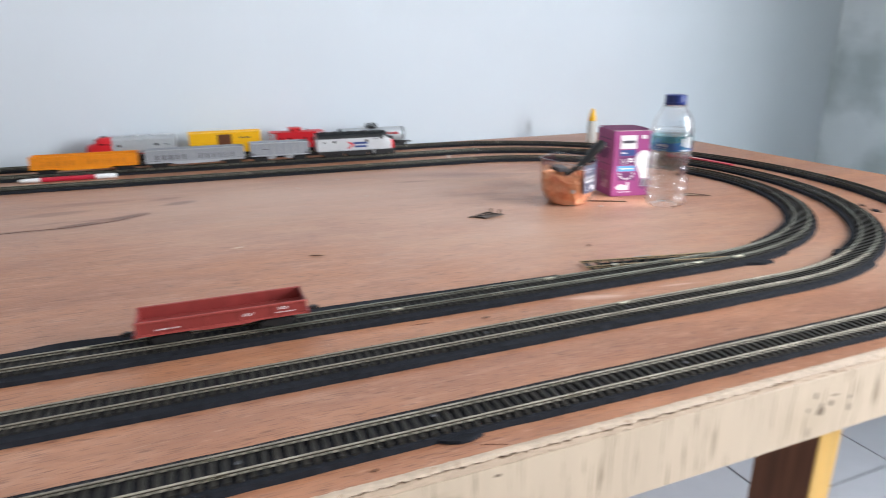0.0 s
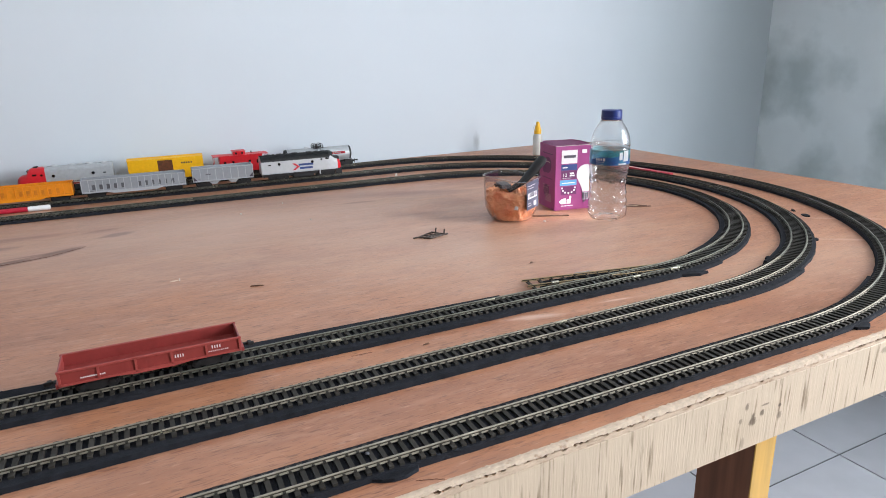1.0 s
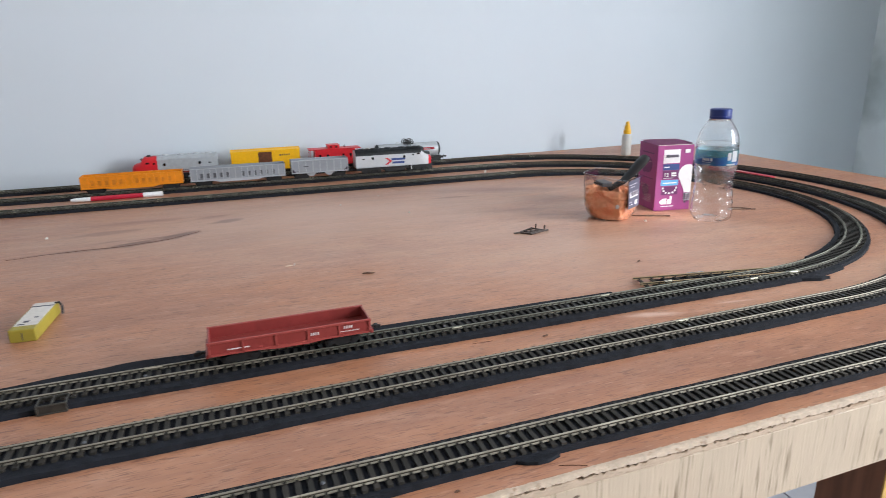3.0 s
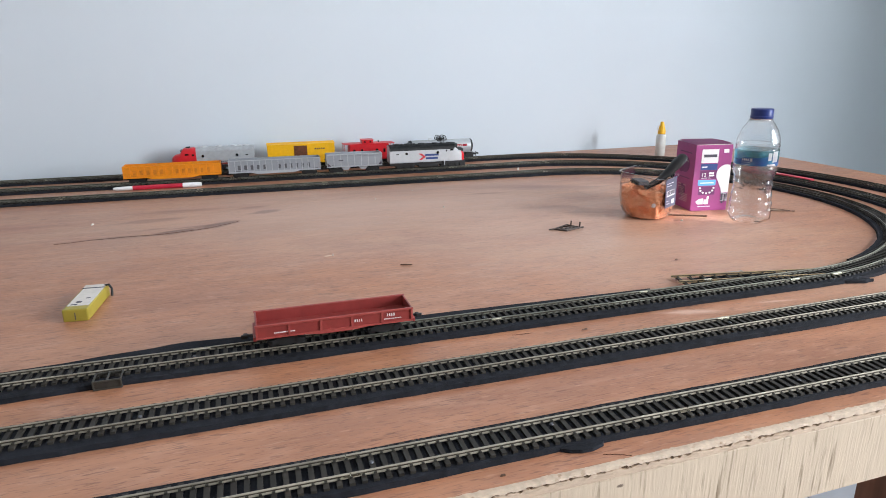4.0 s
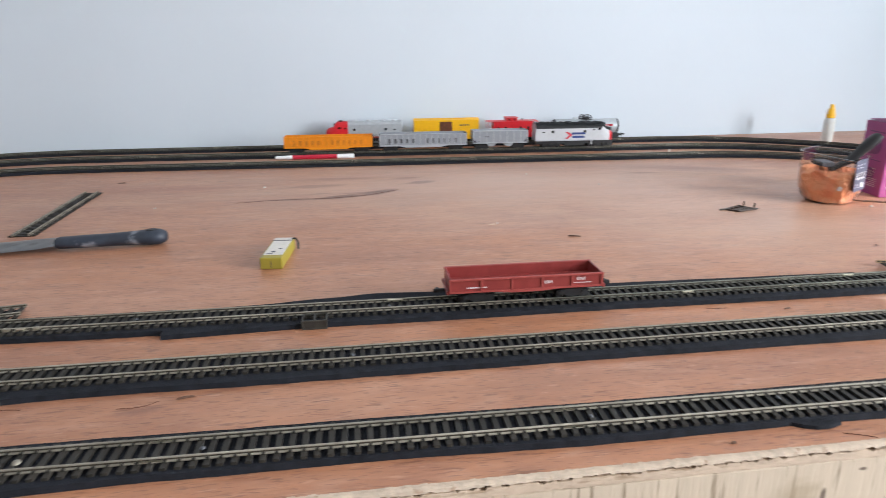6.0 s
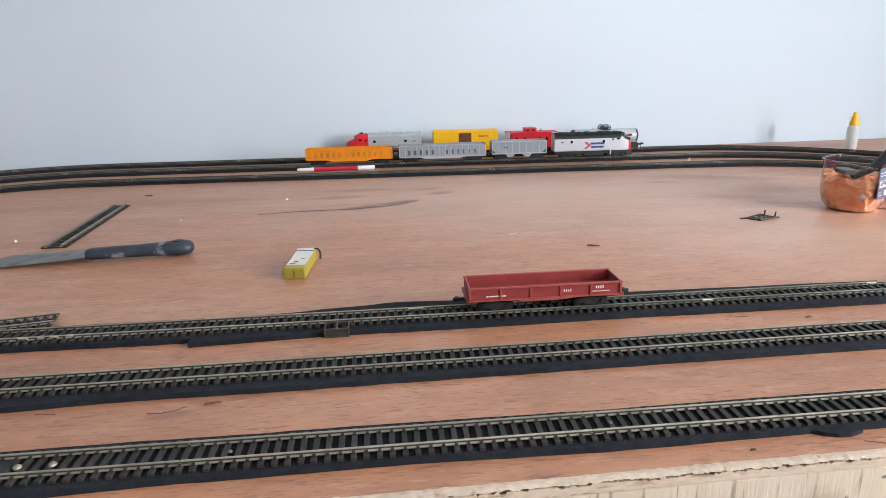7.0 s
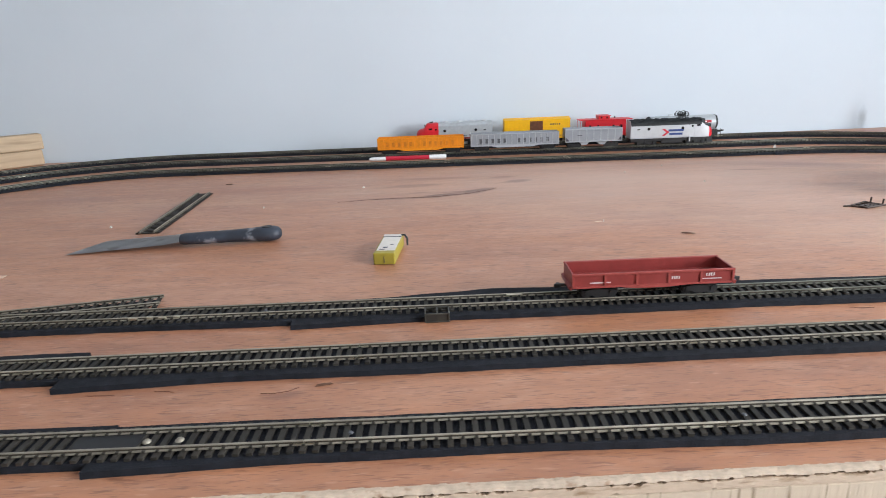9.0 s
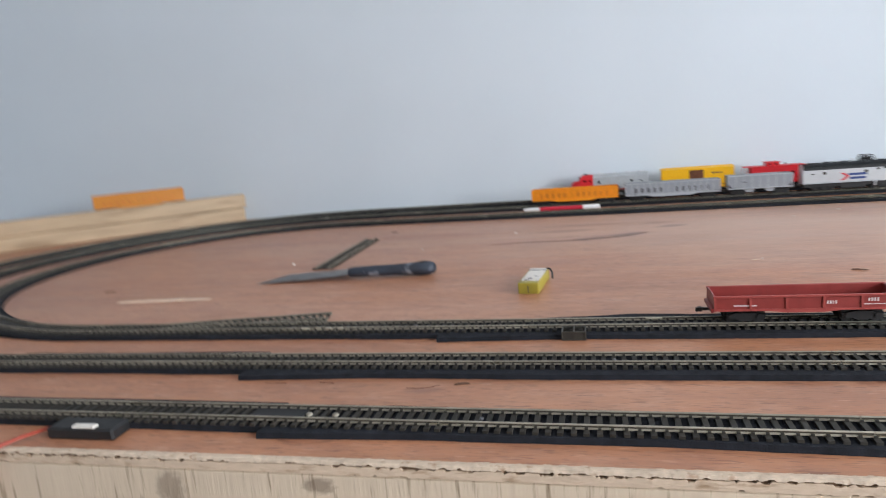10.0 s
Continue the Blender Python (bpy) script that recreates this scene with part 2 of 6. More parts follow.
# painted shade: the wall greys softly towards its right corner, with some mottling
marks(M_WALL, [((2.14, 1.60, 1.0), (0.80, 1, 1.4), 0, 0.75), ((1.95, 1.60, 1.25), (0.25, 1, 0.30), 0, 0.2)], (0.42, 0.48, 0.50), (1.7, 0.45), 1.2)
# unseen walls and ceiling: tones chosen for the light they bounce
M_WALL_W = mat("dull_grey_paint", (0.66, 0.68, 0.70), 0.8, vary=0.05, scale=3)
M_WALL_D = mat("dull_beige_paint", (0.50, 0.43, 0.35), 0.8, vary=0.05, scale=3)
M_CEIL = mat("dull_white_ceiling_paint", (0.74, 0.74, 0.73), 0.85, vary=0.02, scale=3)
M_TILE = mat("pale_grey_tile", (0.50, 0.51, 0.55), 0.22, vary=0.04, scale=12, per_piece=0.03)
M_GROUT = mat("dark_grout", (0.06, 0.06, 0.065), 0.9, vary=0.2, scale=80)
# paler red: edge highlights of the ribs and rim put into the colour
M_RED_RIB = mat("highlit_oxide_red_edge", (0.31, 0.054, 0.046), 0.45, vary=0.15, scale=160)
M_RED_CAR = mat("oxide_red_plastic", (0.235, 0.034, 0.030), 0.42, vary=0.08, scale=160)
M_RED = mat("bright_red_plastic", (0.62, 0.012, 0.022), 0.38, vary=0.06, scale=160)
M_ROD = mat("crimson_plastic", (0.50, 0.018, 0.045), 0.35, vary=0.06, scale=160)
M_ORANGE = mat("orange_plastic", (0.80, 0.27, 0.008), 0.42, vary=0.06, scale=160)
# darker orange for the wagon on the planks, its shade put into the colour
M_OCHRE = mat("shaded_ochre_plastic", (0.56, 0.20, 0.008), 0.5, vary=0.10, scale=120)
M_YELLOW = mat("yellow_plastic", (0.85, 0.45, 0.006), 0.4, vary=0.05, scale=160)
M_SILVER = mat("silver_grey_plastic", (0.40, 0.42, 0.44), 0.4, 0.15, vary=0.07, scale=160)
M_SILVER_B = mat("bright_silver_plastic", (0.60, 0.62, 0.65), 0.3, 0.35, vary=0.06, scale=160)
# darker panel copies: shade between the wagon ribs put into the colour
M_GREY_D = mat("shaded_grey_panels", (0.28, 0.295, 0.32), 0.55, vary=0.05, scale=120)
M_ORANGE_D = mat("shaded_orange_panels", (0.73, 0.235, 0.007), 0.5, vary=0.12, scale=120)
M_GREY_CAR = mat("pale_grey_plastic", (0.40, 0.42, 0.45), 0.5, vary=0.08, scale=160)
M_WHITE = mat("white_plastic", (0.78, 0.79, 0.80), 0.4, vary=0.03, scale=160)
M_LOCO = mat("off_white_plastic", (0.52, 0.53, 0.55), 0.35, vary=0.04, scale=160)
M_BLACK = mat("black_plastic", (0.010, 0.010, 0.0115), 0.55, vary=0.25, scale=160)
M_DARK = mat("dark_grey_roof", (0.022, 0.025, 0.028), 0.6, vary=0.2, scale=160)
M_FADED = mat("faded_brown_print", (0.56, 0.17, 0.010), 0.5, vary=0.2, scale=160)
M_BROWN = mat("brown_door", (0.13, 0.04, 0.015), 0.5, vary=0.25, scale=160)
M_STEEL = mat("dull_steel", (0.45, 0.45, 0.45), 0.33, 0.9, vary=0.2, scale=40, stain=(0.2, 0.17, 0.15), stain_scale=30, stain_at=(0.58, 0.7))
M_BLUE = mat("blue_print", (0.02, 0.05, 0.20), 0.45, vary=0.08, scale=160)
M_PRINT_F = mat("faded_white_print", (0.50, 0.36, 0.36), 0.5, vary=0.1, scale=160)
M_PRINT_W = mat("white_print", (0.75, 0.72, 0.72), 0.5, vary=0.05, scale=160)
M_PRINT_R = mat("red_print", (0.60, 0.03, 0.05), 0.5, vary=0.05, scale=160)
M_GREY_P = mat("worn_grey_print", (0.085, 0.088, 0.10), 0.5, vary=0.2, scale=160)
M_PRINT_D = mat("dark_print", (0.06, 0.05, 0.07), 0.5, vary=0.05, scale=160)
M_WINDOW = mat("dark_glazing", (0.01, 0.012, 0.015), 0.12, vary=0.05, scale=60)
M_MAGENTA = mat("magenta_card", (0.30, 0.040, 0.18), 0.42, vary=0.05, scale=60)
M_MAGENTA_D = mat("dark_magenta_print", (0.13, 0.014, 0.10), 0.45, vary=0.08, scale=60)
M_CYAN = mat("light_blue_print", (0.10, 0.36, 0.62), 0.45, vary=0.05, scale=60)
M_CAP = mat("dark_blue_cap", (0.012, 0.03, 0.17), 0.35, vary=0.08, scale=120)
M_LABEL = mat("blue_label", (0.008, 0.060, 0.22), 0.3, vary=0.2, scale=40, stain=(0.03, 0.24, 0.34), stain_scale=26, stain_at=(0.46, 0.60))
M_LABEL.node_tree.nodes["Principled BSDF"].inputs["Alpha"].default_value = 0.92      # thin printed film
M_TEAL = mat("teal_film", (0.015, 0.17, 0.21), 0.3, vary=0.2, scale=40)
M_TEAL.node_tree.nodes["Principled BSDF"].inputs["Alpha"].default_value = 0.6
M_PAPER = mat("orange_crumpled_paper", (0.98, 0.40, 0.195), 0.38, vary=0.08, scale=40, bump=0.9, bump_scale=70, stain=(0.90, 0.29, 0.125), stain_scale=60, stain_at=(0.52, 0.66))
M_GLUE = mat("milky_plastic", (0.72, 0.72, 0.68), 0.4, vary=0.03, scale=60)
M_GLUE.node_tree.nodes["Principled BSDF"].inputs["Alpha"].default_value = 0.72      # translucent
M_YCARD = mat("yellow_card", (0.33, 0.265, 0.036), 0.45, vary=0.08, scale=60)
M_HANDLE = mat("dark_blue_rubber", (0.022, 0.028, 0.042), 0.5, vary=0.3, scale=60, stain=(0.22, 0.23, 0.26), stain_scale=38, stain_at=(0.62, 0.70))
M_TWIG = mat("brown_rusty_wire", (0.115, 0.058, 0.036), 0.6, vary=0.3, scale=200)
M_RUST = mat("dark_rusty_wire", (0.045, 0.026, 0.018), 0.6, vary=0.3, scale=200)
M_CHIP = mat("white_scrap", (0.66, 0.61, 0.56), 0.6, vary=0.08, scale=200)
M_STRIP = mat("pale_wood_strip", (0.68, 0.52, 0.40), 0.6, vary=0.1, scale=60)
M_WIRE = mat("red_wire", (0.34, 0.045, 0.022), 0.4, vary=0.05, scale=200)


def clear_mat(name, tint, gloss=0.03, rough=0.04, waves=45, relief=0.35, depth=0.004):
    """Thin clear plastic: light goes straight through, with a sheen that Fresnel drives."""
    m = bpy.data.materials.new(name)
    m.use_nodes = True
    N, L = m.node_tree.nodes, m.node_tree.links
    N.remove(N["Principled BSDF"])
    tr, gl, lw, fr, mx = N.new("ShaderNodeBsdfTransparent"), N.new("ShaderNodeBsdfGlossy"), N.new("ShaderNodeLayerWeight"), N.new("ShaderNodeMapRange"), N.new("ShaderNodeMixShader")
    tr.inputs["Color"].default_value = (*tint, 1)
    gl.inputs["Roughness"].default_value = rough
    fr.interpolation_type = "SMOOTHERSTEP"
    fr.inputs["From Min"].default_value, fr.inputs["From Max"].default_value = 0.2, 1.0
    fr.inputs["To Min"].default_value, fr.inputs["To Max"].default_value = gloss, 0.7
    L.new(lw.outputs["Facing"], fr.inputs["Value"])
    tc, nz, bp = N.new("ShaderNodeTexCoord"), N.new("ShaderNodeTexNoise"), N.new("ShaderNodeBump")
    nz.inputs["Scale"].default_value = waves
    bp.inputs["Strength"].default_value, bp.inputs["Distance"].default_value = relief, depth
    L.new(tc.outputs["Object"], nz.inputs["Vector"])
    L.new(nz.outputs["Fac"], bp.inputs["Height"])
    L.new(bp.outputs["Normal"], gl.inputs["Normal"])
    L.new(bp.outputs["Normal"], lw.inputs["Normal"])
    L.new(fr.outputs["Result"], mx.inputs[0])
    L.new(tr.outputs["BSDF"], mx.inputs[1])
    L.new(gl.outputs["BSDF"], mx.inputs[2])
    L.new(mx.outputs["Shader"], N["Material Output"].inputs["Surface"])
    return m


M_PET = mat("clear_bottle_plastic", (0.97, 0.98, 0.985), 0.03, vary=0.0, scale=40, bump=0.3, bump_scale=70)
M_PET.node_tree.nodes["Principled BSDF"].inputs["Transmission Weight"].default_value = 1.0
M_PET.node_tree.nodes["Principled BSDF"].inputs["IOR"].default_value = 1.5
M_CUP = clear_mat("clear_cup_plastic", (0.965, 0.97, 0.975), 0.035)


# ---- builders ----
def mesh_of(bm, name, mats, smooth=False):
    me = bpy.data.meshes.new(name)
    bmesh.ops.recalc_face_normals(bm, faces=bm.faces)
    if smooth:
        for f in bm.faces:
            f.smooth = True
    bm.to_mesh(me)
    bm.free()
    for m in mats if isinstance(mats, (list, tuple)) else [mats]:
        me.materials.append(m)
    if smooth:
        me.set_sharp_from_angle(angle=radians(38))
    return me


def part(name, bm, mats, parent, label="", smooth=False):
    ob = new(name, mesh_of(bm, name, mats, smooth))
    ob.parent = parent
    if label:
        tagged(ob, label)
    return ob


def thing(name, m, label, category, group="", kind=""):
    ob = new(name)
    ob.empty_display_size = 0.05
    ob.matrix_world = m
    return tagged(ob, label, category, group, kind)


def solid(name, bm, mats, label, category, kind="", group="", m=None, smooth=False):
    ob = new(name, mesh_of(bm, name, mats, smooth))
    if m is not None:
        ob.matrix_world = m
    return tagged(ob, label, category, group, kind)


def bx(bm, x0, y0, z0, x1, y1, z1, bev=0.0, seg=1, mi=0):
    """A box, its edges rounded by bev."""
    r = bmesh.ops.create_cube(bm, size=1, matrix=Matrix.Translation(((x0 + x1) / 2, (y0 + y1) / 2, (z0 + z1) / 2)) @ Matrix.Diagonal((abs(x1 - x0), abs(y1 - y0), abs(z1 - z0), 1)))
    fs = {f for v in r["verts"] for f in v.link_faces}
    for f in fs:
        f.material_index = mi
    if bev:
        es = list({e for v in r["verts"] for e in v.link_edges})
        bmesh.ops.bevel(bm, geom=es, offset=bev, segments=seg, affect="EDGES", profile=0.5, material=mi)
    return bm


def cyl(bm, p, r, h, axis="z", seg=16, r2=None, mi=0):
    """A cylinder or cone that starts at p and runs h along the axis."""
    turn = {"z": Matrix(), "x": Matrix.Rotation(radians(90), 4, "Y"), "y": Matrix.Rotation(radians(-90), 4, "X")}[axis]
    d = {"z": (0, 0, h / 2), "x": (h / 2, 0, 0), "y": (0, h / 2, 0)}[axis]
    g = bmesh.ops.create_cone(bm, cap_ends=True, segments=seg, radius1=r, radius2=r if r2 is None else r2, depth=abs(h), matrix=Matrix.Translation(Vector(p) + Vector(d)) @ turn)
    for f in {f for v in g["verts"] for f in v.link_faces}:
        f.material_index = mi
    return bm


def lathe(bm, prof, seg=32, mi=0, wave=None):
    """Turns (radius, height) pairs round z. wave(angle, z) scales the radius."""
    rings = []
    for r, z in prof:
        if r < 1e-6:
            rings.append([bm.verts.new((0, 0, z))])
        else:
            rings.append([bm.verts.new((r * k * math.cos(a), r * k * math.sin(a), z)) for a in [2 * math.pi * i / seg for i in range(seg)] for k in [wave(a, z) if wave else 1]])
    for a, b in zip(rings, rings[1:]):
        for i in range(seg):
            j = (i + 1) % seg
            q = [a[i % len(a)], a[j % len(a)], b[j % len(b)], b[i % len(b)]]
            q = list(dict.fromkeys(q))
            if len(q) > 2:
                bm.faces.new(q).material_index = mi
    return bm


def prism(bm, outline, y0, y1, mi=0, bev=0.0):
    """An outline in x and z, drawn out from y0 to y1."""
    a = [bm.verts.new((x, y0, z)) for x, z in outline]
    b = [bm.verts.new((x, y1, z)) for x, z in outline]
    fs = [bm.faces.new(a), bm.faces.new(b[::-1])]
    for i in range(len(a)):
        j = (i + 1) % len(a)
        fs.append(bm.faces.new((a[i], b[i], b[j], a[j])))
    for f in fs:
        f.material_index = mi
    if bev:
        bmesh.ops.bevel(bm, geom=list({e for f in fs for e in f.edges}), offset=bev, segments=1, affect="EDGES", material=mi)
    return bm


def sweep(bm, line, profile, closed=False, mi=0, other=()):
    """Draws a profile (across, up) along a line of (point, across-vector). other: the faces of the profile in the next material."""
    rings = [[bm.verts.new(p + n * u + Vector((0, 0, v))) for u, v in profile] for p, n in line]
    k = len(profile)
    pairs = list(zip(rings, rings[1:])) + ([(rings[-1], rings[0])] if closed else [])
    for a, b in pairs:
        for i in range(k):
            bm.faces.new((a[i], a[(i + 1) % k], b[(i + 1) % k], b[i])).material_index = mi + (i in other)
    if not closed:
        bm.faces.new(rings[0][::-1]).material_index = mi
        bm.faces.new(rings[-1]).material_index = mi
    return bm


def tube(bm, pts, r, seg=8, mi=0):
    """A round wire through the points."""
    pts = [Vector(p) for p in pts]
    rings = []
    for i, p in enumerate(pts):
        d = (pts[min(i + 1, len(pts) - 1)] - pts[max(i - 1, 0)]).normalized()
        s = d.cross(Vector((0, 0, 1)) if abs(d.z) < 0.95 else Vector((1, 0, 0))).normalized()
        u = s.cross(d)
        rings.append([bm.verts.new(p + r * (math.cos(a) * s + math.sin(a) * u)) for a in [2 * math.pi * k / seg for k in range(seg)]])
    for a, b in zip(rings, rings[1:]):
        for i in range(seg):
            bm.faces.new((a[i], a[(i + 1) % seg], b[(i + 1) % seg], b[i])).material_index = mi
    bm.faces.new(rings[0][::-1]).material_index = mi
    bm.faces.new(rings[-1]).material_index = mi
    return bm


def B():
    return bmesh.new()


# ---- the room ----
def wall_with_opening(name, along, at, thick, a0, a1, o, label, material):
    """A wall in x or y at one place, with an opening (from, to, sill, head) or none."""
    bm = B()
    spans = [(a0, a1, 0, ROOM_H)] if o is None else [(a0, o[0], 0, ROOM_H), (o[1], a1, 0, ROOM_H), (o[0], o[1], 0, o[2]), (o[0], o[1], o[3], ROOM_H)]
    for s0, s1, z0, z1 in spans:
        if along == "x":
            bx(bm, s0, min(at, at + thick), z0, s1, max(at, at + thick), z1)
        else:
            bx(bm, min(at, at + thick), s0, z0, max(at, at + thick), s1, z1)
    return solid(name, bm, material, label, "wall", "structure")


wall_with_opening("wall_north", "x", WALL_Y, 0.15, ROOM_L - 0.15, WALL_X + 0.15, None, "pale blue-white painted wall behind the table, corner shade painted in", M_WALL)
wall_with_opening("wall_east", "y", WALL_X, 0.15, ROOM_F, WALL_Y, WIN, "grey-green damp stained wall with a window opening", M_WALL_S)
# unseen walls, added to close the room and shape its bounced light
wall_with_opening("wall_south", "x", ROOM_F, -0.15, ROOM_L - 0.15, WALL_X + 0.15, None, "unseen beige wall behind the walk, tinted to warm bounced light", M_WALL_D)
wall_with_opening("wall_west", "y", ROOM_L, -0.15, ROOM_F, WALL_Y, None, "unseen grey wall at the end, toned for bounced light", M_WALL_W)
solid("ceiling", bx(B(), ROOM_L - 0.15, ROOM_F - 0.15, ROOM_H, WALL_X + 0.15, WALL_Y + 0.15, ROOM_H + 0.1), M_CEIL, "unseen plain white ceiling", "ceiling", "structure")
floor = solid("floor", bx(B(), ROOM_L - 0.15, ROOM_F - 0.15, -0.1, WALL_X + 0.15, WALL_Y + 0.15, -0.004), M_GROUT, "pale grey square floor tiles with dark joints", "floor", "structure")
ground = solid("ground", bx(B(), -40, -40, -0.3, 40, 40, -0.105), mat("dry_earth", (0.25, 0.22, 0.18), 0.9, vary=0.2, scale=2), "bare ground outside the room", "ground", "structure")


# ---- the table ----
TX0, TX1, TY0, TY1 = -1.62, 1.255, 0.322, 1.585
table = thing("layout_table", pose(0, 0, 0), "home-made table with a reddish plywood top on pine boards", "table")
part("tabletop", bx(B(), TX0, TY0 + 0.0034, T - 0.0006, TX1, TY1, T, 0.0002), M_PLY, table, "reddish plywood sheet, stained and dusty, sheen and a cup shadow painted in")
rnd = random.Random(4)
EDGE_X = [TX0 + (TX1 - TX0) * i / 2600 for i in range(2601)]


def ragged(least, most, share):
    """Uneven splinters along the edge, one to four steps wide."""
    out, left, size = [], 0, 0.0
    for x in EDGE_X:
        torn = max(0.0, min(1.0, 0.62 + 0.9 * noise.noise((x * 6, 2, least * 900))))
        if left <= 0:
            left = rnd.randint(1, 4)
            size = rnd.uniform(least, most) if rnd.random() < share * torn else rnd.uniform(0, least)
        left -= 1
        out.append(size * rnd.uniform(0.75, 1.0))
    return out


def edge_ply(name, outline, material, label):
    """One veneer of the plywood edge: outline(i, x) gives its section as (y, z) pairs."""
    bm = B()
    rings = [[bm.verts.new((x, y, z)) for y, z in outline(i, x)] for i, x in enumerate(EDGE_X)]
    n = len(rings[0])
    for a, b in zip(rings, rings[1:]):
        for i in range(n):
            bm.faces.new((a[i], a[(i + 1) % n], b[(i + 1) % n], b[i]))
    bm.faces.new(rings[0]), bm.faces.new(rings[-1])
    return part(name, bm, material, table, label)


FRINGE, LIP, LOWER, SHREDS = ragged(0.0006, 0.0036, 0.6), ragged(0.0005, 0.0016, 0.75), ragged(0.0006, 0.0021, 0.8), ragged(0.0003, 0.0014, 0.25)
SPLIT = [T - 0.0021 - 0.0022 * min(1.0, max(0.0, (x - 0.10) / 0.35)) + 0.0005 * noise.noise((x * 11, 5, 1)) for x in EDGE_X]
BOW = [0.0006 * noise.noise((x * 9, 0, 3)) for x in EDGE_X]
edge_ply("chipped_edge", lambda i, x: ((TY0 + 0.0125, T - 0.0011), (TY0 + 0.0022 + 0.4 * FRINGE[i], T + 0.0005), (TY0 + 0.0003 + BOW[i], T + 0.0003), (TY0 + BOW[i], SPLIT[i] + LIP[i]), (TY0 + 0.0060, SPLIT[i] + LIP[i])), M_LIP, "splintered pale plywood edge")
edge_ply("torn_core", lambda i, x: ((TY0 + 0.0010 + 0.5 * LIP[i], T - 0.0008), (TY0 + 0.0010 + 0.6 * LOWER[i], T - 0.0060), (TY0 + 0.0120, T - 0.0060), (TY0 + 0.0120, T - 0.0010)), M_CORE, "dark torn core of the plywood")
edge_ply("lower_veneer", lambda i, x: ((TY0 + 0.0002 + BOW[i], SPLIT[i] - 0.0001 - LOWER[i]), (TY0 + 0.0001 + BOW[i], T - 0.0083 + SHREDS[i]), (TY0 + 0.0115, T - 0.0083 + SHREDS[i]), (TY0 + 0.0115, SPLIT[i] - 0.0001 - LOWER[i])), M_PLY_EDGE, "tan lower veneer")
part("front_board", bx(B(), TX0, TY0 + 0.0006, T - 0.067, TX1, TY0 + 0.026, T - 0.0086, 0.0010), M_PINE, table, "pale pine board with knots")
part("back_board", bx(B(), TX0, TY1 - 0.03, T - 0.064, TX1, TY1 - 0.005, T - 0.0095, 0.0015), M_PINE, table)
for x0, x1 in ((TX0, TX0 + 0.025), (TX1 - 0.025, TX1), (-0.25, -0.225)):
    part("cross_board", bx(B(), x0, TY0 + 0.027, T - 0.064, x1, TY1 - 0.031, T - 0.0095, 0.0015), M_PINE, table)
for lx in (0.490, -1.30):
    for ly in (TY0 + 0.0275, TY1 - 0.094):
        leg = part("leg", bx(B(), lx, ly + 0.0015, 0, lx + 0.028, ly + 0.063, T - 0.0095, 0.0008), M_LEG_B, table, "brown stained leg with a yellow front")
        part("facing", bx(B(), lx - 0.0002, ly, 0, lx + 0.0282, ly + 0.0014, T - 0.0685, 0.0004), M_LEG_Y, leg, "yellow varnished front")


# ---- the railway ----
PITCH = 0.0075
GAUGE = 0.0094


def loop_line(yf, tilt, yb, slope, x0r, ar, x0l, al):
    """Centre line of a loop, from the front left on: front straight, half ellipse, back straight, half ellipse."""
    fr, fl = yf + tilt * x0r, yf + tilt * x0l
    pts = [Vector((x0l + (x0r - x0l) * i / 200, fl + (fr - fl) * i / 200, 0)) for i in range(200)]
    yr, yl = yb + slope * x0r, yb + slope * x0l
    pts += [Vector((x0r + ar * math.sin(a), (fr + yr) / 2 - (yr - fr) / 2 * math.cos(a), 0)) for a in [math.pi * i / 160 for i in range(160)]]
    pts += [Vector((x0r + (x0l - x0r) * i / 200, yr + (yl - yr) * i / 200, 0)) for i in range(200)]
    pts += [Vector((x0l - al * math.sin(a), (fl + yl) / 2 + (yl - fl) / 2 * math.cos(a), 0)) for a in [math.pi * i / 160 for i in range(160)]]
    d = [0.0]
    for a, b in zip(pts, pts[1:] + pts[:1]):
        d.append(d[-1] + (b - a).length)
    pts.append(pts[0].copy())
    n = round(d[-1] / PITCH)
    out, k = [], 0
    for i in range(n):
        s = d[-1] * i / n
        while d[k + 1] < s:
            k += 1
        out.append(pts[k].lerp(pts[k + 1], (s - d[k]) / (d[k + 1] - d[k])))
    res = []
    for i, p in enumerate(out):
        t = (out[(i + 1) % n] - out[i - 1]).normalized()
        res.append((p, Vector((-t.y, t.x, 0))))
    return res


RAIL_PROFILE = [(-0.0015, 0), (0.0015, 0), (0.0015, 0.0005), (0.0004, 0.0009), (0.0004, 0.0018), (0.0007, 0.0020), (0.0007, 0.0025), (0.0005, 0.0027), (-0.0005, 0.0027), (-0.0007, 0.0025), (-0.0007, 0.0020), (-0.0004, 0.0018), (-0.0004, 0.0009), (-0.0015, 0.0005)]


WEB_FACES = (3, 4, 10, 11)


def tie_bm():
    bm = B()
    bx(bm, -0.0017, -0.0158, 0, 0.0017, 0.0158, 0.0019)
    for y in (-GAUGE, GAUGE):
        for s in (-1, 1):
            bx(bm, -0.0009, y + s * 0.0013 - 0.0007, 0.0019, 0.0009, y + s * 0.0013 + 0.0007, 0.0030)
    return bm


TIE_MESH = mesh_of(tie_bm(), "tie", M_TIE)
FOAM_H = 0.0045
Z0 = T + FOAM_H


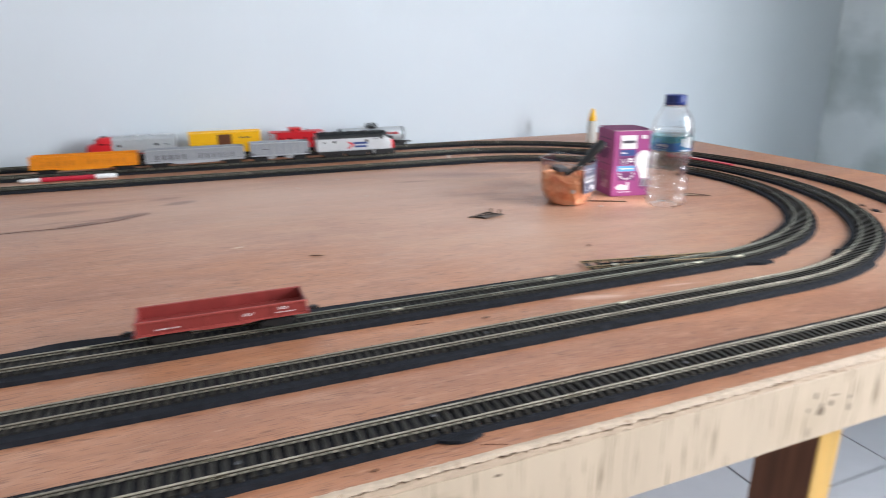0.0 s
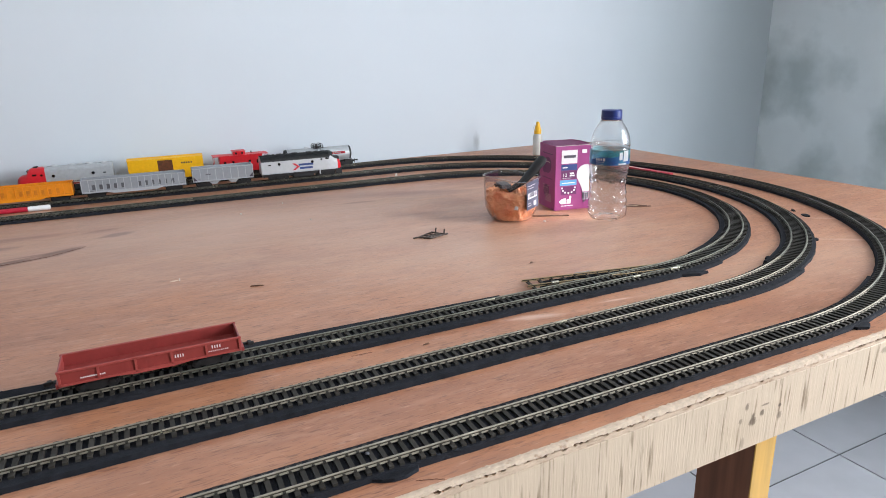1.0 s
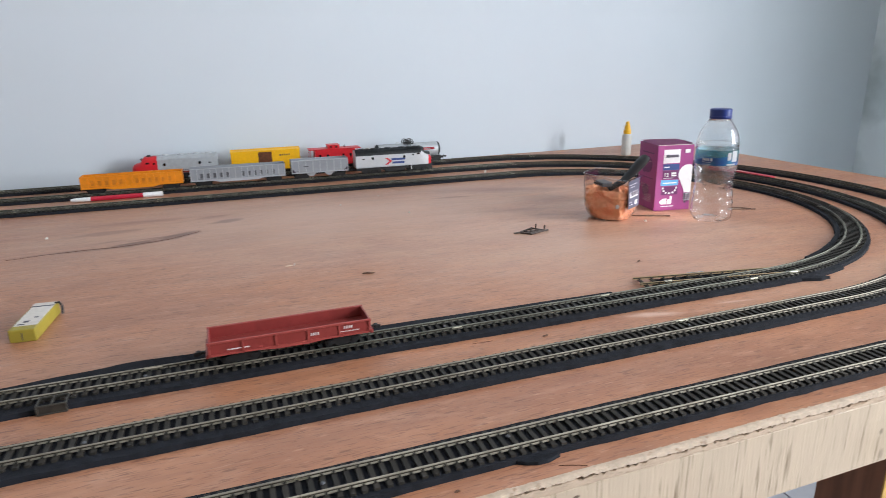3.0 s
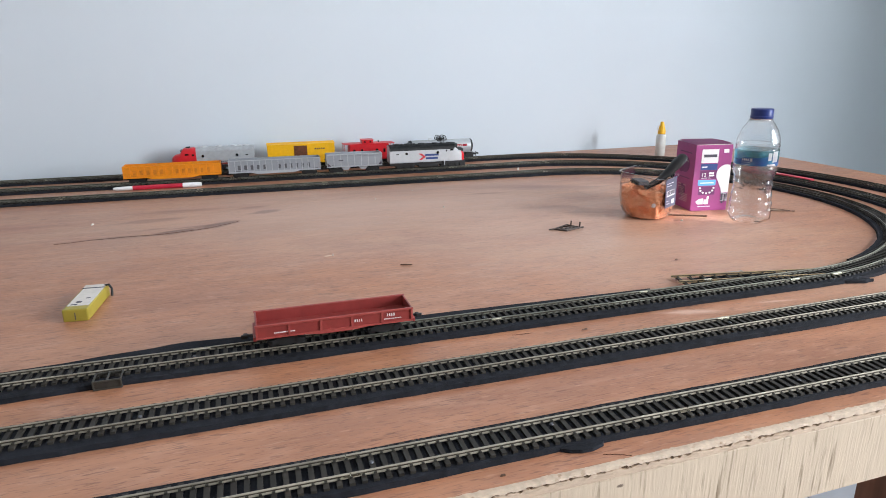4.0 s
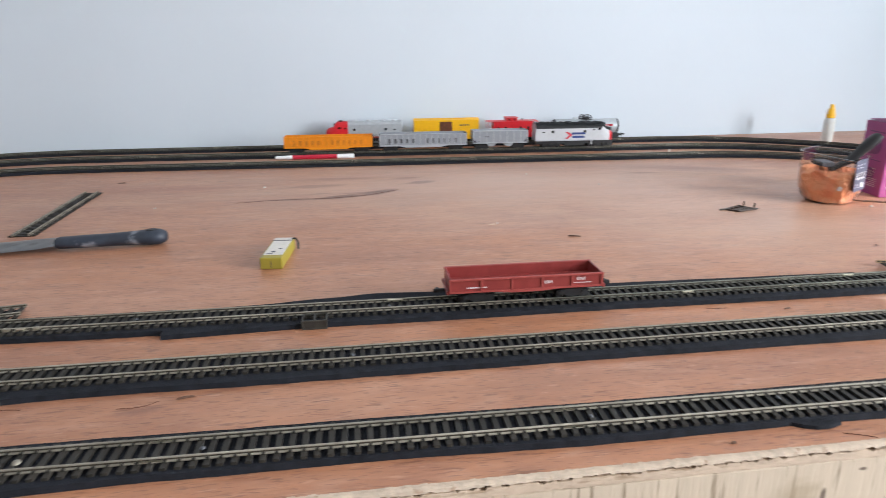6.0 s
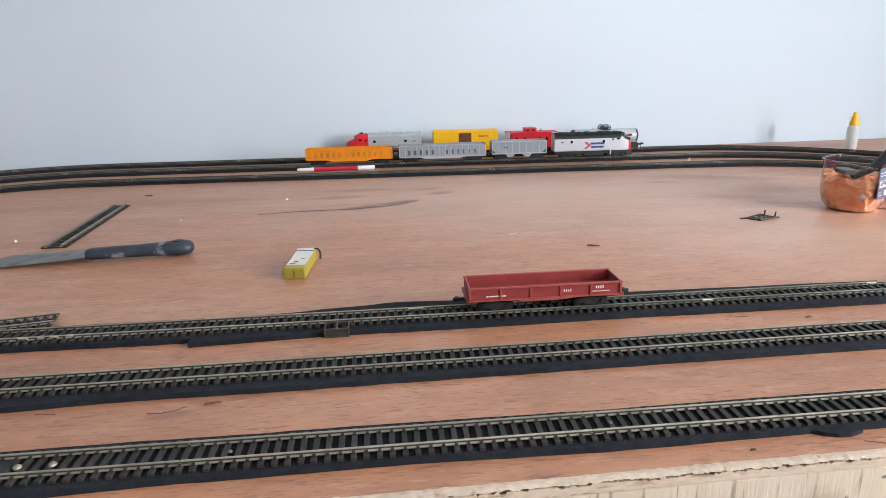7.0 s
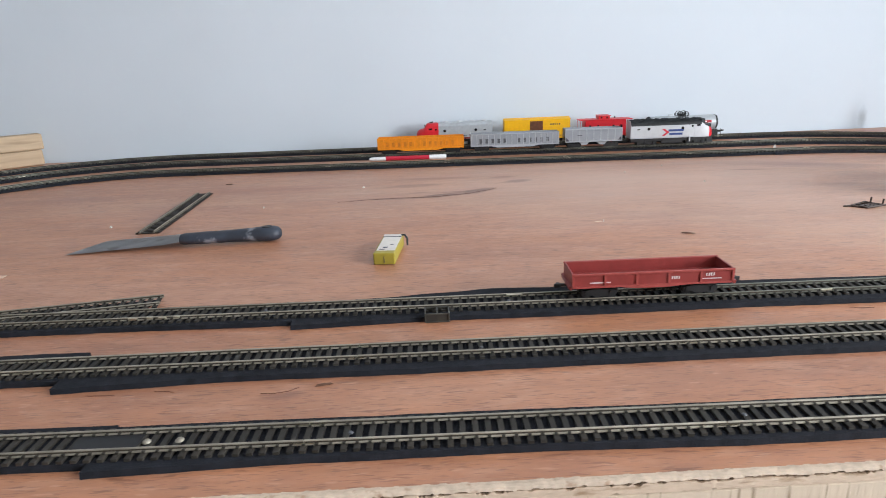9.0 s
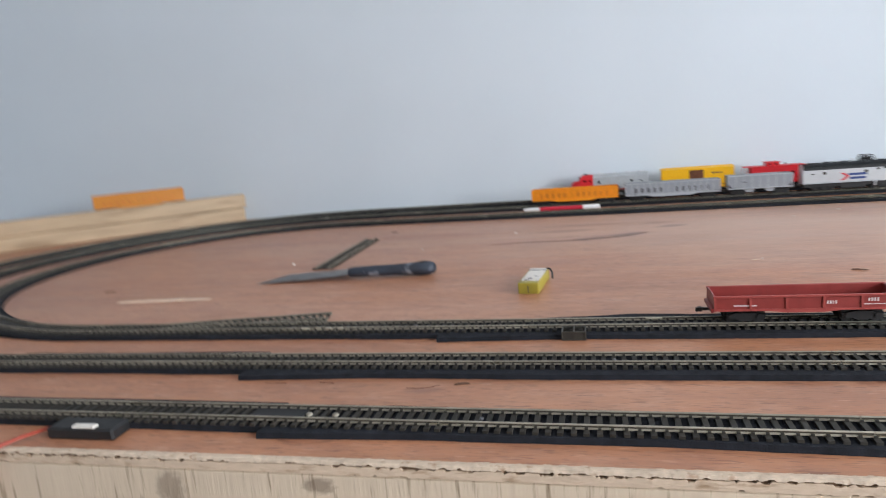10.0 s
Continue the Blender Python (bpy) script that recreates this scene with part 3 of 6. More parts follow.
def strip(bm, line, left, right, z0, z1):
    """A flat strip along a line; left(i) and right(i) give its half widths."""
    rings = []
    for i, (p, n) in enumerate(line):
        l, r = left(i), right(i)
        rings.append([bm.verts.new(p + n * u + Vector((0, 0, v))) for u, v in ((-r, z0), (-r + 0.0006, z1), (l - 0.0006, z1), (l, z0))])
    for a, b in zip(rings, rings[1:]):
        for i in range(4):
            bm.faces.new((a[i], a[(i + 1) % 4], b[(i + 1) % 4], b[i]))
    bm.faces.new(rings[0]), bm.faces.new(rings[-1])
    return bm


def track(line, label, cuts, seed, offs, half=0.0235, front=None):
    th = thing("railway_track", pose(0, 0, 0), label, "model track", "model railway loops")
    rnd = random.Random(seed)
    n = len(line)
    # foam roadbed in lengths with uneven, hand-cut edges
    marks = cuts + [n]
    for k, (a, b) in enumerate(zip([0] + cuts, marks)):
        if b - a < 2:
            continue
        off = offs[k]
        seg = [line[i % n] for i in range(a, b + 1)]
        sd = seed * 7 + k * 3.1
        part("roadbed", strip(B(), seg, lambda i: half + off + 0.0022 * noise.noise((i * 0.05, sd, 0)) + 0.0008 * noise.noise((i * 0.4, sd, 5)), lambda i: half - off + (0.006 * max(0.0, 1 - i / 14) if k == 1 else 0.0) + 0.0022 * noise.noise((i * 0.05, sd, 9)) + 0.0008 * noise.noise((i * 0.4, sd, 7)), T + 0.0002, Z0 - 0.0003 * (k % 2)), M_FOAM, th)
    # rails in lengths, with joiners between
    for side in (-1, 1):
        step = 32
        for a in range(0, n, step):
            b = min(a + step, n)
            seg = [(line[i % n][0] + line[i % n][1] * side * GAUGE + Vector((0, 0, Z0 + 0.0019)), line[i % n][1]) for i in range(a, b + 1)]
            seg[-1] = (seg[-1][0].lerp(seg[-2][0], 0.06), seg[-1][1])
            mid = seg[len(seg) // 2][0]
            metal = M_RAIL_D if mid.y > 0.80 and mid.x > 0.6 else M_RAIL_G if mid.y > 0.80 or mid.x > 0.74 or (front and mid.x > -0.1) else M_RAIL
            part("rail", sweep(B(), seg, RAIL_PROFILE, other=WEB_FACES), [metal, M_WEB], th)
            p, nn = line[a][0] + line[a][1] * side * GAUGE, line[a][1]
            t = Vector((nn.y, -nn.x, 0))
            part("rail_joiner", sweep(B(), [(p - t * 0.006 + Vector((0, 0, Z0 + 0.0018)), nn), (p + t * 0.006 + Vector((0, 0, Z0 + 0.0018)), nn)], [(-0.0014, 0), (0.0014, 0), (0.0013, 0.0011), (-0.0013, 0.0011)]), M_JOINER, th)
    return th


def lay_ties(th, line, seed):
    rnd = random.Random(seed)
    rest = B()
    for i, (p, nn) in enumerate(line):
        m = Matrix.Translation(p + Vector((0, 0, Z0 - 0.0001))) @ Matrix.Rotation(math.atan2(nn.y, nn.x) - math.pi / 2 + rnd.uniform(-0.02, 0.02), 4, "Z")
        if i < 300:
            ob = new("tie", TIE_MESH)
            ob.matrix_world = m
            ob.parent = th
        else:
            rest.from_mesh(TIE_MESH)
            rest.verts.ensure_lookup_table()
            bmesh.ops.transform(rest, matrix=m, verts=rest.verts[-TIE_VERTS:])
    tagged(part("sleeper_strip", rest, M_TIE, th), "row of black sleepers", kind="stuff")


TIE_VERTS = len(TIE_MESH.vertices)
INNER = loop_line(0.5590, -0.0140, 1.308, -0.045, 0.545, 0.388, -0.70, 0.40)
MIDDLE = loop_line(0.4712, -0.0060, 1.425, -0.045, 0.555, 0.455, -0.72, 0.50)
OUTER = loop_line(0.3662, -0.0135, 1.535, -0.030, 0.555, 0.547, -0.74, 0.58)
track_in = track(INNER, "inner loop of black model railway track on foam", [53, 180, 330, 480], 1, (0.001, -0.0030, 0.001, -0.001, 0.001), 0.0215, True)
track_mid = track(MIDDLE, "middle loop of black model railway track on foam", [36, 190, 350, 520], 2, (0.004, -0.0030, 0.001, -0.001, 0.001), 0.0215)
track_out = track(OUTER, "outer loop of black model railway track on foam", [48, 200, 380, 560], 3, (0.0032, 0.0010, -0.001, 0.001, -0.001), 0.0196)


# ---- rolling stock: built along x, rail head at z = 0 ----
def wheelset(parent, x, y=0.0):
    bm = B()
    cyl(bm, (x, -0.0078, 0.0052), 0.0011, 0.0156, "y", 8)
    for s in (-1, 1):
        cyl(bm, (x, s * 0.0078 - 0.0012, 0.0052), 0.0052, 0.0024, "y", 18)
        cyl(bm, (x, s * 0.0066 - 0.0004, 0.0052), 0.0060, 0.0008, "y", 18)
    return part("wheelset", bm, M_BLACK, parent, smooth=True)


def truck(parent, x, base=0.022, h=0.0):
    bm = B()
    for s in (-1, 1):
        y = s * 0.0105
        prism(bm, [(x - base / 2 - 0.004, 0.004), (x - base / 2 + 0.003, 0.0035), (x - 0.004, 0.0018), (x + 0.004, 0.0018), (x + base / 2 - 0.003, 0.0035), (x + base / 2 + 0.004, 0.004), (x + base / 2 + 0.004, 0.0072), (x + 0.006, 0.0088), (x - 0.006, 0.0088), (x - base / 2 - 0.004, 0.0072)], y - 0.0012, y + 0.0012)
        for k in (-1, 1):
            cyl(bm, (x + k * base / 2, y - 0.0019, 0.0055), 0.0022, 0.0038, "y", 10)
        for k in (-0.0025, 0, 0.0025):
            cyl(bm, (x + k, y, 0.0030), 0.0011, 0.0045, "z", 8)
    bx(bm, x - 0.003, -0.0095, 0.005, x + 0.003, 0.0095, 0.0095 + h)
    tr = part("truck", bm, M_BLACK, parent)
    for k in (-1, 1):
        wheelset(tr, x + k * base / 2)
    return tr


def coupler(parent, x, s):
    bm = B()
    bx(bm, x, -0.0014, 0.0085, x + s * 0.009, 0.0014, 0.0108, 0.0003)
    bx(bm, x + s * 0.008, -0.003, 0.0078, x + s * 0.0115, 0.0022, 0.0115, 0.0005)
    bx(bm, x + s * 0.0105, -0.003, 0.0078, x + s * 0.0135, -0.001, 0.0115, 0.0004)
    return part("coupler", bm, M_BLACK, parent)


def bars(parent, name, rows, y, material, label="", proud=0.00015):
    """Small flat print on a side: rows of (x0, x1, z0, z1)."""
    bm = B()
    for x0, x1, z0, z1 in rows:
        bx(bm, x0, y - proud, z0, x1, y + proud, z1)
    return tagged(part(name, bm, material, parent, label), kind="stuff" if len(rows) > 1 else "")


def letters(x0, x1, z0, z1, n, seed=0, fill=0.6):
    r = random.Random(seed)
    w = (x1 - x0) / n
    return [(x0 + w * i, x0 + w * i + w * fill * r.uniform(0.8, 1.2), z0, z1) for i in range(n)]


def open_body(bm, L, W, z0, z1, t=0.0012, floor_z=None):
    """An open box: four sides and a floor."""
    bx(bm, -L / 2, -W / 2, z0, L / 2, -W / 2 + t, z1, 0.0002)
    bx(bm, -L / 2, W / 2 - t, z0, L / 2, W / 2, z1, 0.0002)
    bx(bm, -L / 2, -W / 2 + t, z0, -L / 2 + t, W / 2 - t, z1, 0.0002)
    bx(bm, L / 2 - t, -W / 2 + t, z0, L / 2, W / 2 - t, z1, 0.0002)
    bx(bm, -L / 2 + t, -W / 2 + t, z0, L / 2 - t, W / 2 - t, (floor_z or z0 + 0.002))
    return bm


def red_gondola(m):
    th = thing("gondola_car", m, "oxide red low-sided model gondola with white lettering", "model wagon")
    L, W, z0, z1 = 0.136, 0.0345, 0.0113, 0.0246
    part("body", open_body(B(), L, W, z0 + 0.001, z1, 0.0014, z0 + 0.0035), M_RED_CAR, th)
    bm = B()
    for s in (-1, 1):
        y = s * W / 2
        bx(bm, -L / 2 - 0.0006, y - 0.0009, z1 - 0.0016, L / 2 + 0.0006, y + 0.0009, z1 + 0.0003, 0.0003)
        prism(bm, [(-L / 2, z0 + 0.0025), (-L / 2, z0 + 0.0008), (-L * 0.2, z0 + 0.0008), (-L * 0.1, z0 - 0.0006), (L * 0.1, z0 - 0.0006), (L * 0.2, z0 + 0.0008), (L / 2, z0 + 0.0008), (L / 2, z0 + 0.0025)], y - 0.0008, y + 0.0008)
        for i in range(6):
            x = -L / 2 + 0.0008 + (L - 0.0016) * i / 5
            bx(bm, x - 0.0009, y - 0.0008, z0 + 0.001, x + 0.0009, y + 0.0008, z1)
    part("side_frame", bm, M_RED_RIB, th, "paler ribs and rim, edge highlights painted in")
    for s in (-1, 1):
        part("end_sill", bx(B(), s * (L / 2 + 0.0012) - 0.0012, -W / 2, z0 - 0.0005, s * (L / 2 + 0.0012) + 0.0012, W / 2, z0 + 0.003, 0.0003), M_RED_CAR, th)
        coupler(th, s * (L / 2 - 0.001), s)
        truck(th, s * 0.043, 0.021)
    bars(th, "lettering", letters(-0.053, -0.035, z0 + 0.0047, z0 + 0.0058, 12, 5, 0.7) + letters(0.0155, 0.0235, z0 + 0.0058, z0 + 0.0084, 4, 2, 0.45) + letters(0.0445, 0.0525, z0 + 0.0076, z0 + 0.0102, 4, 3, 0.5) + letters(0.0400, 0.0580, z0 + 0.0048, z0 + 0.0056, 11, 6, 0.7) + [(-0.006, 0.002, z0 + 0.0004, z0 + 0.0010)], -W / 2 - 0.0001, M_PRINT_W, "white lettering")
    return th


def ribbed_gondola(m, L, z1, body_mat, ribs, label, print_mat, group, wheels=True):
    th = thing("gondola_car", m, label, "model wagon", group)
    W, z0 = 0.034, 0.0085
    part("body", open_body(B(), L, W, z0 + 0.002, z1, 0.0013), {"pale_grey_plastic": M_GREY_D, "shaded_ochre_plastic": M_OCHRE}.get(body_mat.name, M_ORANGE_D), th)
    bm = B()
    for s in (-1, 1):
        y = s * W / 2
        bx(bm, -L / 2, y - 0.0008, z1 - 0.0016, L / 2, y + 0.0012, z1, 0.0003)
        prism(bm, [(-L / 2, z0 + 0.005), (-L / 2, z0 + 0.003), (-L * 0.28, z0 + 0.003), (-L * 0.2, z0 - 0.0008), (L * 0.2, z0 - 0.0008), (L * 0.28, z0 + 0.003), (L / 2, z0 + 0.003), (L / 2, z0 + 0.005)], y - 0.0008, y + 0.001)
        for i in range(ribs):
            x = -L / 2 + 0.001 + (L - 0.002) * i / (ribs - 1)
            bx(bm, x - 0.0007, y - 0.0008, z0 + 0.002, x + 0.0007, y + 0.001, z1)
    part("ribs", bm, body_mat, th)
    for s in (-1, 1):
        if wheels:
            coupler(th, s * (L / 2 - 0.001), s)
            truck(th, s * (L / 2 - 0.024), 0.021)
        part("brake_wheel", cyl(B(), (s * L / 2, 0.008, z1 - 0.004), 0.0028, s * 0.001, "x", 12), M_BLACK, th)
    bars(th, "lettering", letters(-L * 0.40, -L * 0.06, z0 + 0.0085, z0 + 0.0180, 5, 5, 0.42) + letters(L * 0.03, L * 0.42, z0 + 0.0085, z0 + 0.0180, 6, 6, 0.42) + [(-L * 0.44, -L * 0.37, z0 + 0.006, z0 + 0.0068), (L * 0.42, L * 0.47, z0 + 0.006, z0 + 0.0068)], -W / 2 - 0.0001, print_mat, "worn lettering")
    return th


def hopper_car(m, group):
    th = thing("hopper_car", m, "pale grey ribbed two-bay model hopper", "model wagon", group)
    L, W, z0, z1 = 0.122, 0.034, 0.0085, 0.0405
    bm = B()
    prism(bm, [(-L / 2 + 0.012, z0 + 0.004), (L / 2 - 0.012, z0 + 0.004), (L / 2 - 0.001, z0 + 0.016), (L / 2 - 0.001, z1 - 0.004), (-L / 2 + 0.001, z1 - 0.004), (-L / 2 + 0.001, z0 + 0.016)], -W / 2, W / 2)
    open_body(bm, L, W, z1 - 0.005, z1, 0.0012, z1 - 0.0045)
    part("body", bm, M_GREY_D, th)
    bm = B()
    for s in (-1, 1):
        y = s * W / 2
        bx(bm, -L / 2, y - 0.0004, z1 - 0.0018, L / 2, y + 0.0010, z1 + 0.0002, 0.0003)
        bx(bm, -L / 2, y - 0.0004, z0 + 0.004, L / 2, y + 0.0008, z0 + 0.0065, 0.0003)
        for i in range(9):
            x = -L / 2 + 0.0008 + (L - 0.0016) * i / 8
            bx(bm, x - 0.0007, y - 0.0004, z0 + 0.005, x + 0.0007, y + 0.0009, z1)
    part("ribs", bm, M_GREY_CAR, th)
    for s in (-1, 1):
        bm = B()
        # dark wedge painted where the end bay lies open and in shade
        prism(bm, [(s * (L / 2 - 0.002), z0 + 0.007), (s * (L / 2 - 0.009), z0 + 0.007), (s * (L / 2 - 0.002), z0 + 0.0145)], -W / 2 - 0.0003, W / 2 + 0.0003)
        part("end_bay", bm, M_PRINT_D, th, "dark triangle painted for the shaded open end bay")
        bm = B()
        prism(bm, [(s * 0.008, z0 + 0.004), (s * 0.030, z0 + 0.004), (s * 0.024, z0 - 0.003), (s * 0.014, z0 - 0.003)], -W / 2 + 0.004, W / 2 - 0.004)
        part("discharge_bay", bm, M_GREY_CAR, th)
        coupler(th, s * (L / 2 - 0.001), s)
        truck(th, s * (L / 2 - 0.021), 0.019)
    bars(th, "lettering", [(-0.035, -0.025, z0 + 0.018, z0 + 0.0195), (-0.050, -0.046, z0 + 0.009, z0 + 0.0096)], -W / 2 - 0.0011, M_PRINT_D, "small dark lettering")
    return th


def cab_unit(m, style, group):
    """A streamlined diesel, nose towards -x."""
    nose_red = style == "red_nose"
    th = thing("diesel_locomotive", m, "silver model diesel locomotive with a round red nose" if nose_red else "white and silver model diesel with black roof and red nose", "model locomotive", group)
    L, W, z0, zt = 0.176, 0.036, 0.0150, 0.0530
    xn = -L / 2
    side = M_SILVER if nose_red else M_LOCO

    def section(x, w, zroof, r):
        """One ring of the body's cross-section."""
        pts = [(-w / 2, z0), (-w / 2, zroof - r)]
        pts += [(-w / 2 + r - r * math.cos(a), zroof - r + r * math.sin(a)) for a in (radians(25), radians(50), radians(72))]
        pts += [(-w / 6, zroof), (w / 6, zroof)]
        pts += [(w / 2 - r + r * math.cos(a), zroof - r + r * math.sin(a)) for a in (radians(72), radians(50), radians(25))]
        pts += [(w / 2, zroof - r), (w / 2, z0)]
        return [Vector((x, y, z)) for y, z in pts]

    def shell(rings, material, name, label=""):
        bm = B()
        vs = [[bm.verts.new(p) for p in ring] for ring in rings]
        k = len(vs[0])
        for a, b in zip(vs, vs[1:]):
            for i in range(k):
                bm.faces.new((a[i], a[(i + 1) % k], b[(i + 1) % k], b[i]))
        bm.faces.new(vs[0]), bm.faces.new(vs[-1])
        return part(name, bm, material, th, label, smooth=True)

    cab = xn + (0.052 if nose_red else 0.040)
    shell([section(x, W, zt, 0.009) for x in (cab, L / 2 - 0.001, L / 2)], side, "body")
    nose = [(xn, 0.014, 0.0280, 0.006), (xn + 0.0015, 0.022, 0.0325, 0.008), (xn + 0.004, 0.028, 0.0358, 0.009), (xn + 0.009, 0.033, 0.0384, 0.010), (xn + 0.016, 0.0355, 0.0400, 0.010), (xn + 0.0185, 0.036, 0.0414, 0.009), (xn + 0.0245, 0.036, 0.0508, 0.009), (xn + 0.028, 0.036, 0.0526, 0.009), (cab - 0.0002, 0.036, 0.0530, 0.009)]
    if nose_red:
        shell([section(x, w, z, r) for x, w, z, r in nose], M_RED, "nose", "rounded bright red nose and cab")
    else:
        shell([section(x, w, z, r) for x, w, z, r in nose[:4]], M_RED, "nose", "red nose with a dark top")
        shell([section(x, w, z, r) for x, w, z, r in [(xn + 0.0091, 0.0331, 0.0385, 0.010)] + nose[4:]], side, "cab")
        bm = B()
        bx(bm, xn + 0.004, -0.0125, 0.0348, xn + 0.020, 0.0125, 0.0415, 0.001)
        bx(bm, xn + 0.0195, -0.0172, 0.0430, xn + 0.0275, 0.0172, 0.0534, 0.001)
        part("nose_top", bm, M_DARK, th, "black anti-glare panel")
    # windscreen and side windows
    bm = B()
    for s in (-1, 1):
        g = bmesh.ops.create_cube(bm, size=1, matrix=Matrix.Translation((xn + 0.0212, s * 0.0068, 0.0462)) @ Matrix.Rotation(radians(-35), 4, "Y") @ Matrix.Diagonal((0.0012, 0.0115, 0.0066, 1)))
    part("windscreen", bm, M_WINDOW, th)
    for s in (-1, 1):
        y = s * W / 2 - 0.0003
        part("side_window", bx(B(), xn + 0.029, y, 0.0380, xn + 0.0365, y + 0.0006, 0.0415, 0.0002), M_WINDOW, th)
        part("porthole", cyl(B(), (xn + 0.0455, y, 0.0385), 0.0021, 0.0006, "y", 14), M_WINDOW, th)
        for x in (xn + 0.066, xn + 0.138):
            part("porthole", cyl(B(), (x, y - 0.0004, 0.0352), 0.0030, 0.0014, "y", 14), M_WINDOW, th)
        part("side_vent", bx(B(), xn + 0.156, y, 0.0335, xn + 0.162, y + 0.0006, 0.0352), M_WINDOW, th)
    part("headlight", cyl(B(), (xn - 0.0002, 0, 0.0300), 0.0022, 0.004, "x", 14), M_SILVER_B, th)
    roof = M_SILVER_B if nose_red else M_DARK
    bm = B()
    if not nose_red:
        vs = []
        for x in (xn + 0.026, L / 2 + 0.0003):
            vs.append([bm.verts.new(p + Vector((0, 0, 0.0004)) + Vector((0, p.y * 0.02, 0))) for p in section(x, W, zt, 0.009)[1:-1]])
        for i in range(len(vs[0]) - 1):
            bm.faces.new((vs[0][i], vs[0][i + 1], vs[1][i + 1], vs[1][i]))
        bmesh.ops.solidify(bm, geom=bm.faces[:], thickness=0.0003)
        part("roof", bm, roof, th, "black roof", smooth=True)
        bm = B()
    for x in (-0.02, 0.012, 0.044, 0.070):
        cyl(bm, (x, 0, zt - 0.0006), 0.0075, 0.0026, "z", 18)
        cyl(bm, (x, 0, zt + 0.002), 0.003, 0.0008, "z", 10)
    for x in (-0.036, 0.0285, 0.058):
        bx(bm, x - 0.003, -0.005, zt - 0.0006, x + 0.003, 0.005, zt + 0.0022, 0.0004)
    part("roof_fan", bm, roof, th, smooth=True)
    bm = B()
    cyl(bm, (xn + 0.031, -0.005, zt + 0.0008), 0.0008, 0.008, "x", 8, 0.0016)
    cyl(bm, (xn + 0.031, 0.005, zt + 0.0008), 0.0008, 0.008, "x", 8, 0.0016)
    bx(bm, xn + 0.036, -0.006, zt - 0.0005, xn + 0.0375, 0.006, zt + 0.0016)
    part("horn", bm, M_DARK, th)
    # underframe
    bm = B()
    bx(bm, xn + 0.012, -0.0155, 0.0085, L / 2 - 0.002, 0.0155, z0 + 0.001)
    bx(bm, -0.024, -0.016, 0.0032, 0.022, 0.016, 0.0125, 0.001)
    part("underframe", bm, M_BLACK, th)
    for x in (-0.052, 0.052):
        truck(th, x, 0.031)
        bm = B()
        for k in (-0.017, 0, 0.017):
            bx(bm, x + k - 0.004, -0.0142, 0.0032, x + k + 0.004, 0.0142, 0.0082, 0.0004)
        part("side_frame", bm, M_BLACK, th)
    coupler(th, L / 2 - 0.002, 1)
    bm = B()
    prism(bm, [(xn - 0.001, 0.003), (xn + 0.012, 0.003), (xn + 0.012, z0 + 0.001), (xn + 0.001, z0 + 0.001)], -0.013, 0.013)
    part("pilot", bm, M_BLACK if not nose_red else M_RED, th)
    for s in (-1, 1):
        y = s * (W / 2 + 0.0002)
        part("ladder", bx(B(), xn + 0.049, y - 0.0006, 0.006, xn + 0.0515, y + 0.0006, 0.019), M_SILVER_B, th)
        if nose_red:
            bars(th, "side_stripe", [(xn + 0.053, L / 2 - 0.002, 0.0154, 0.0190)], y, M_RED_CAR, "dark red stripe along the sill")
            bars(th, "lettering", letters(0.0, 0.03, 0.0212, 0.0230, 8, 4), y, M_PRINT_D, "small dark lettering")
            bars(th, "grille", [(xn + 0.056, L / 2 - 0.006, 0.0440, 0.0462)], y, M_GREY_CAR)
        else:
            bars(th, "side_stripe", [(-0.024 + k, 0.008 - k, z, z + 0.0044) for z, k in ((0.0210, 0.002), (0.0285, 0.0))], y, M_BLUE, "blue bars of the emblem")
            bm = B()
            prism(bm, [(0.0160, 0.0195), (0.0225, 0.0195), (0.0125, 0.0270), (0.0225, 0.0345), (0.0160, 0.0345), (0.0060, 0.0270)], y - 0.0002, y + 0.0002)
            part("emblem", bm, M_PRINT_R, th, "red arrow emblem")
            bars(th, "roof_band", [(xn + 0.027, L / 2 - 0.0005, 0.0418, 0.0462)], y, M_DARK, "black band under the roof")
            bars(th, "sill_stripe", [(xn + 0.041, L / 2 - 0.002, 0.0153, 0.0170)], y, M_GREY_CAR)
    return th


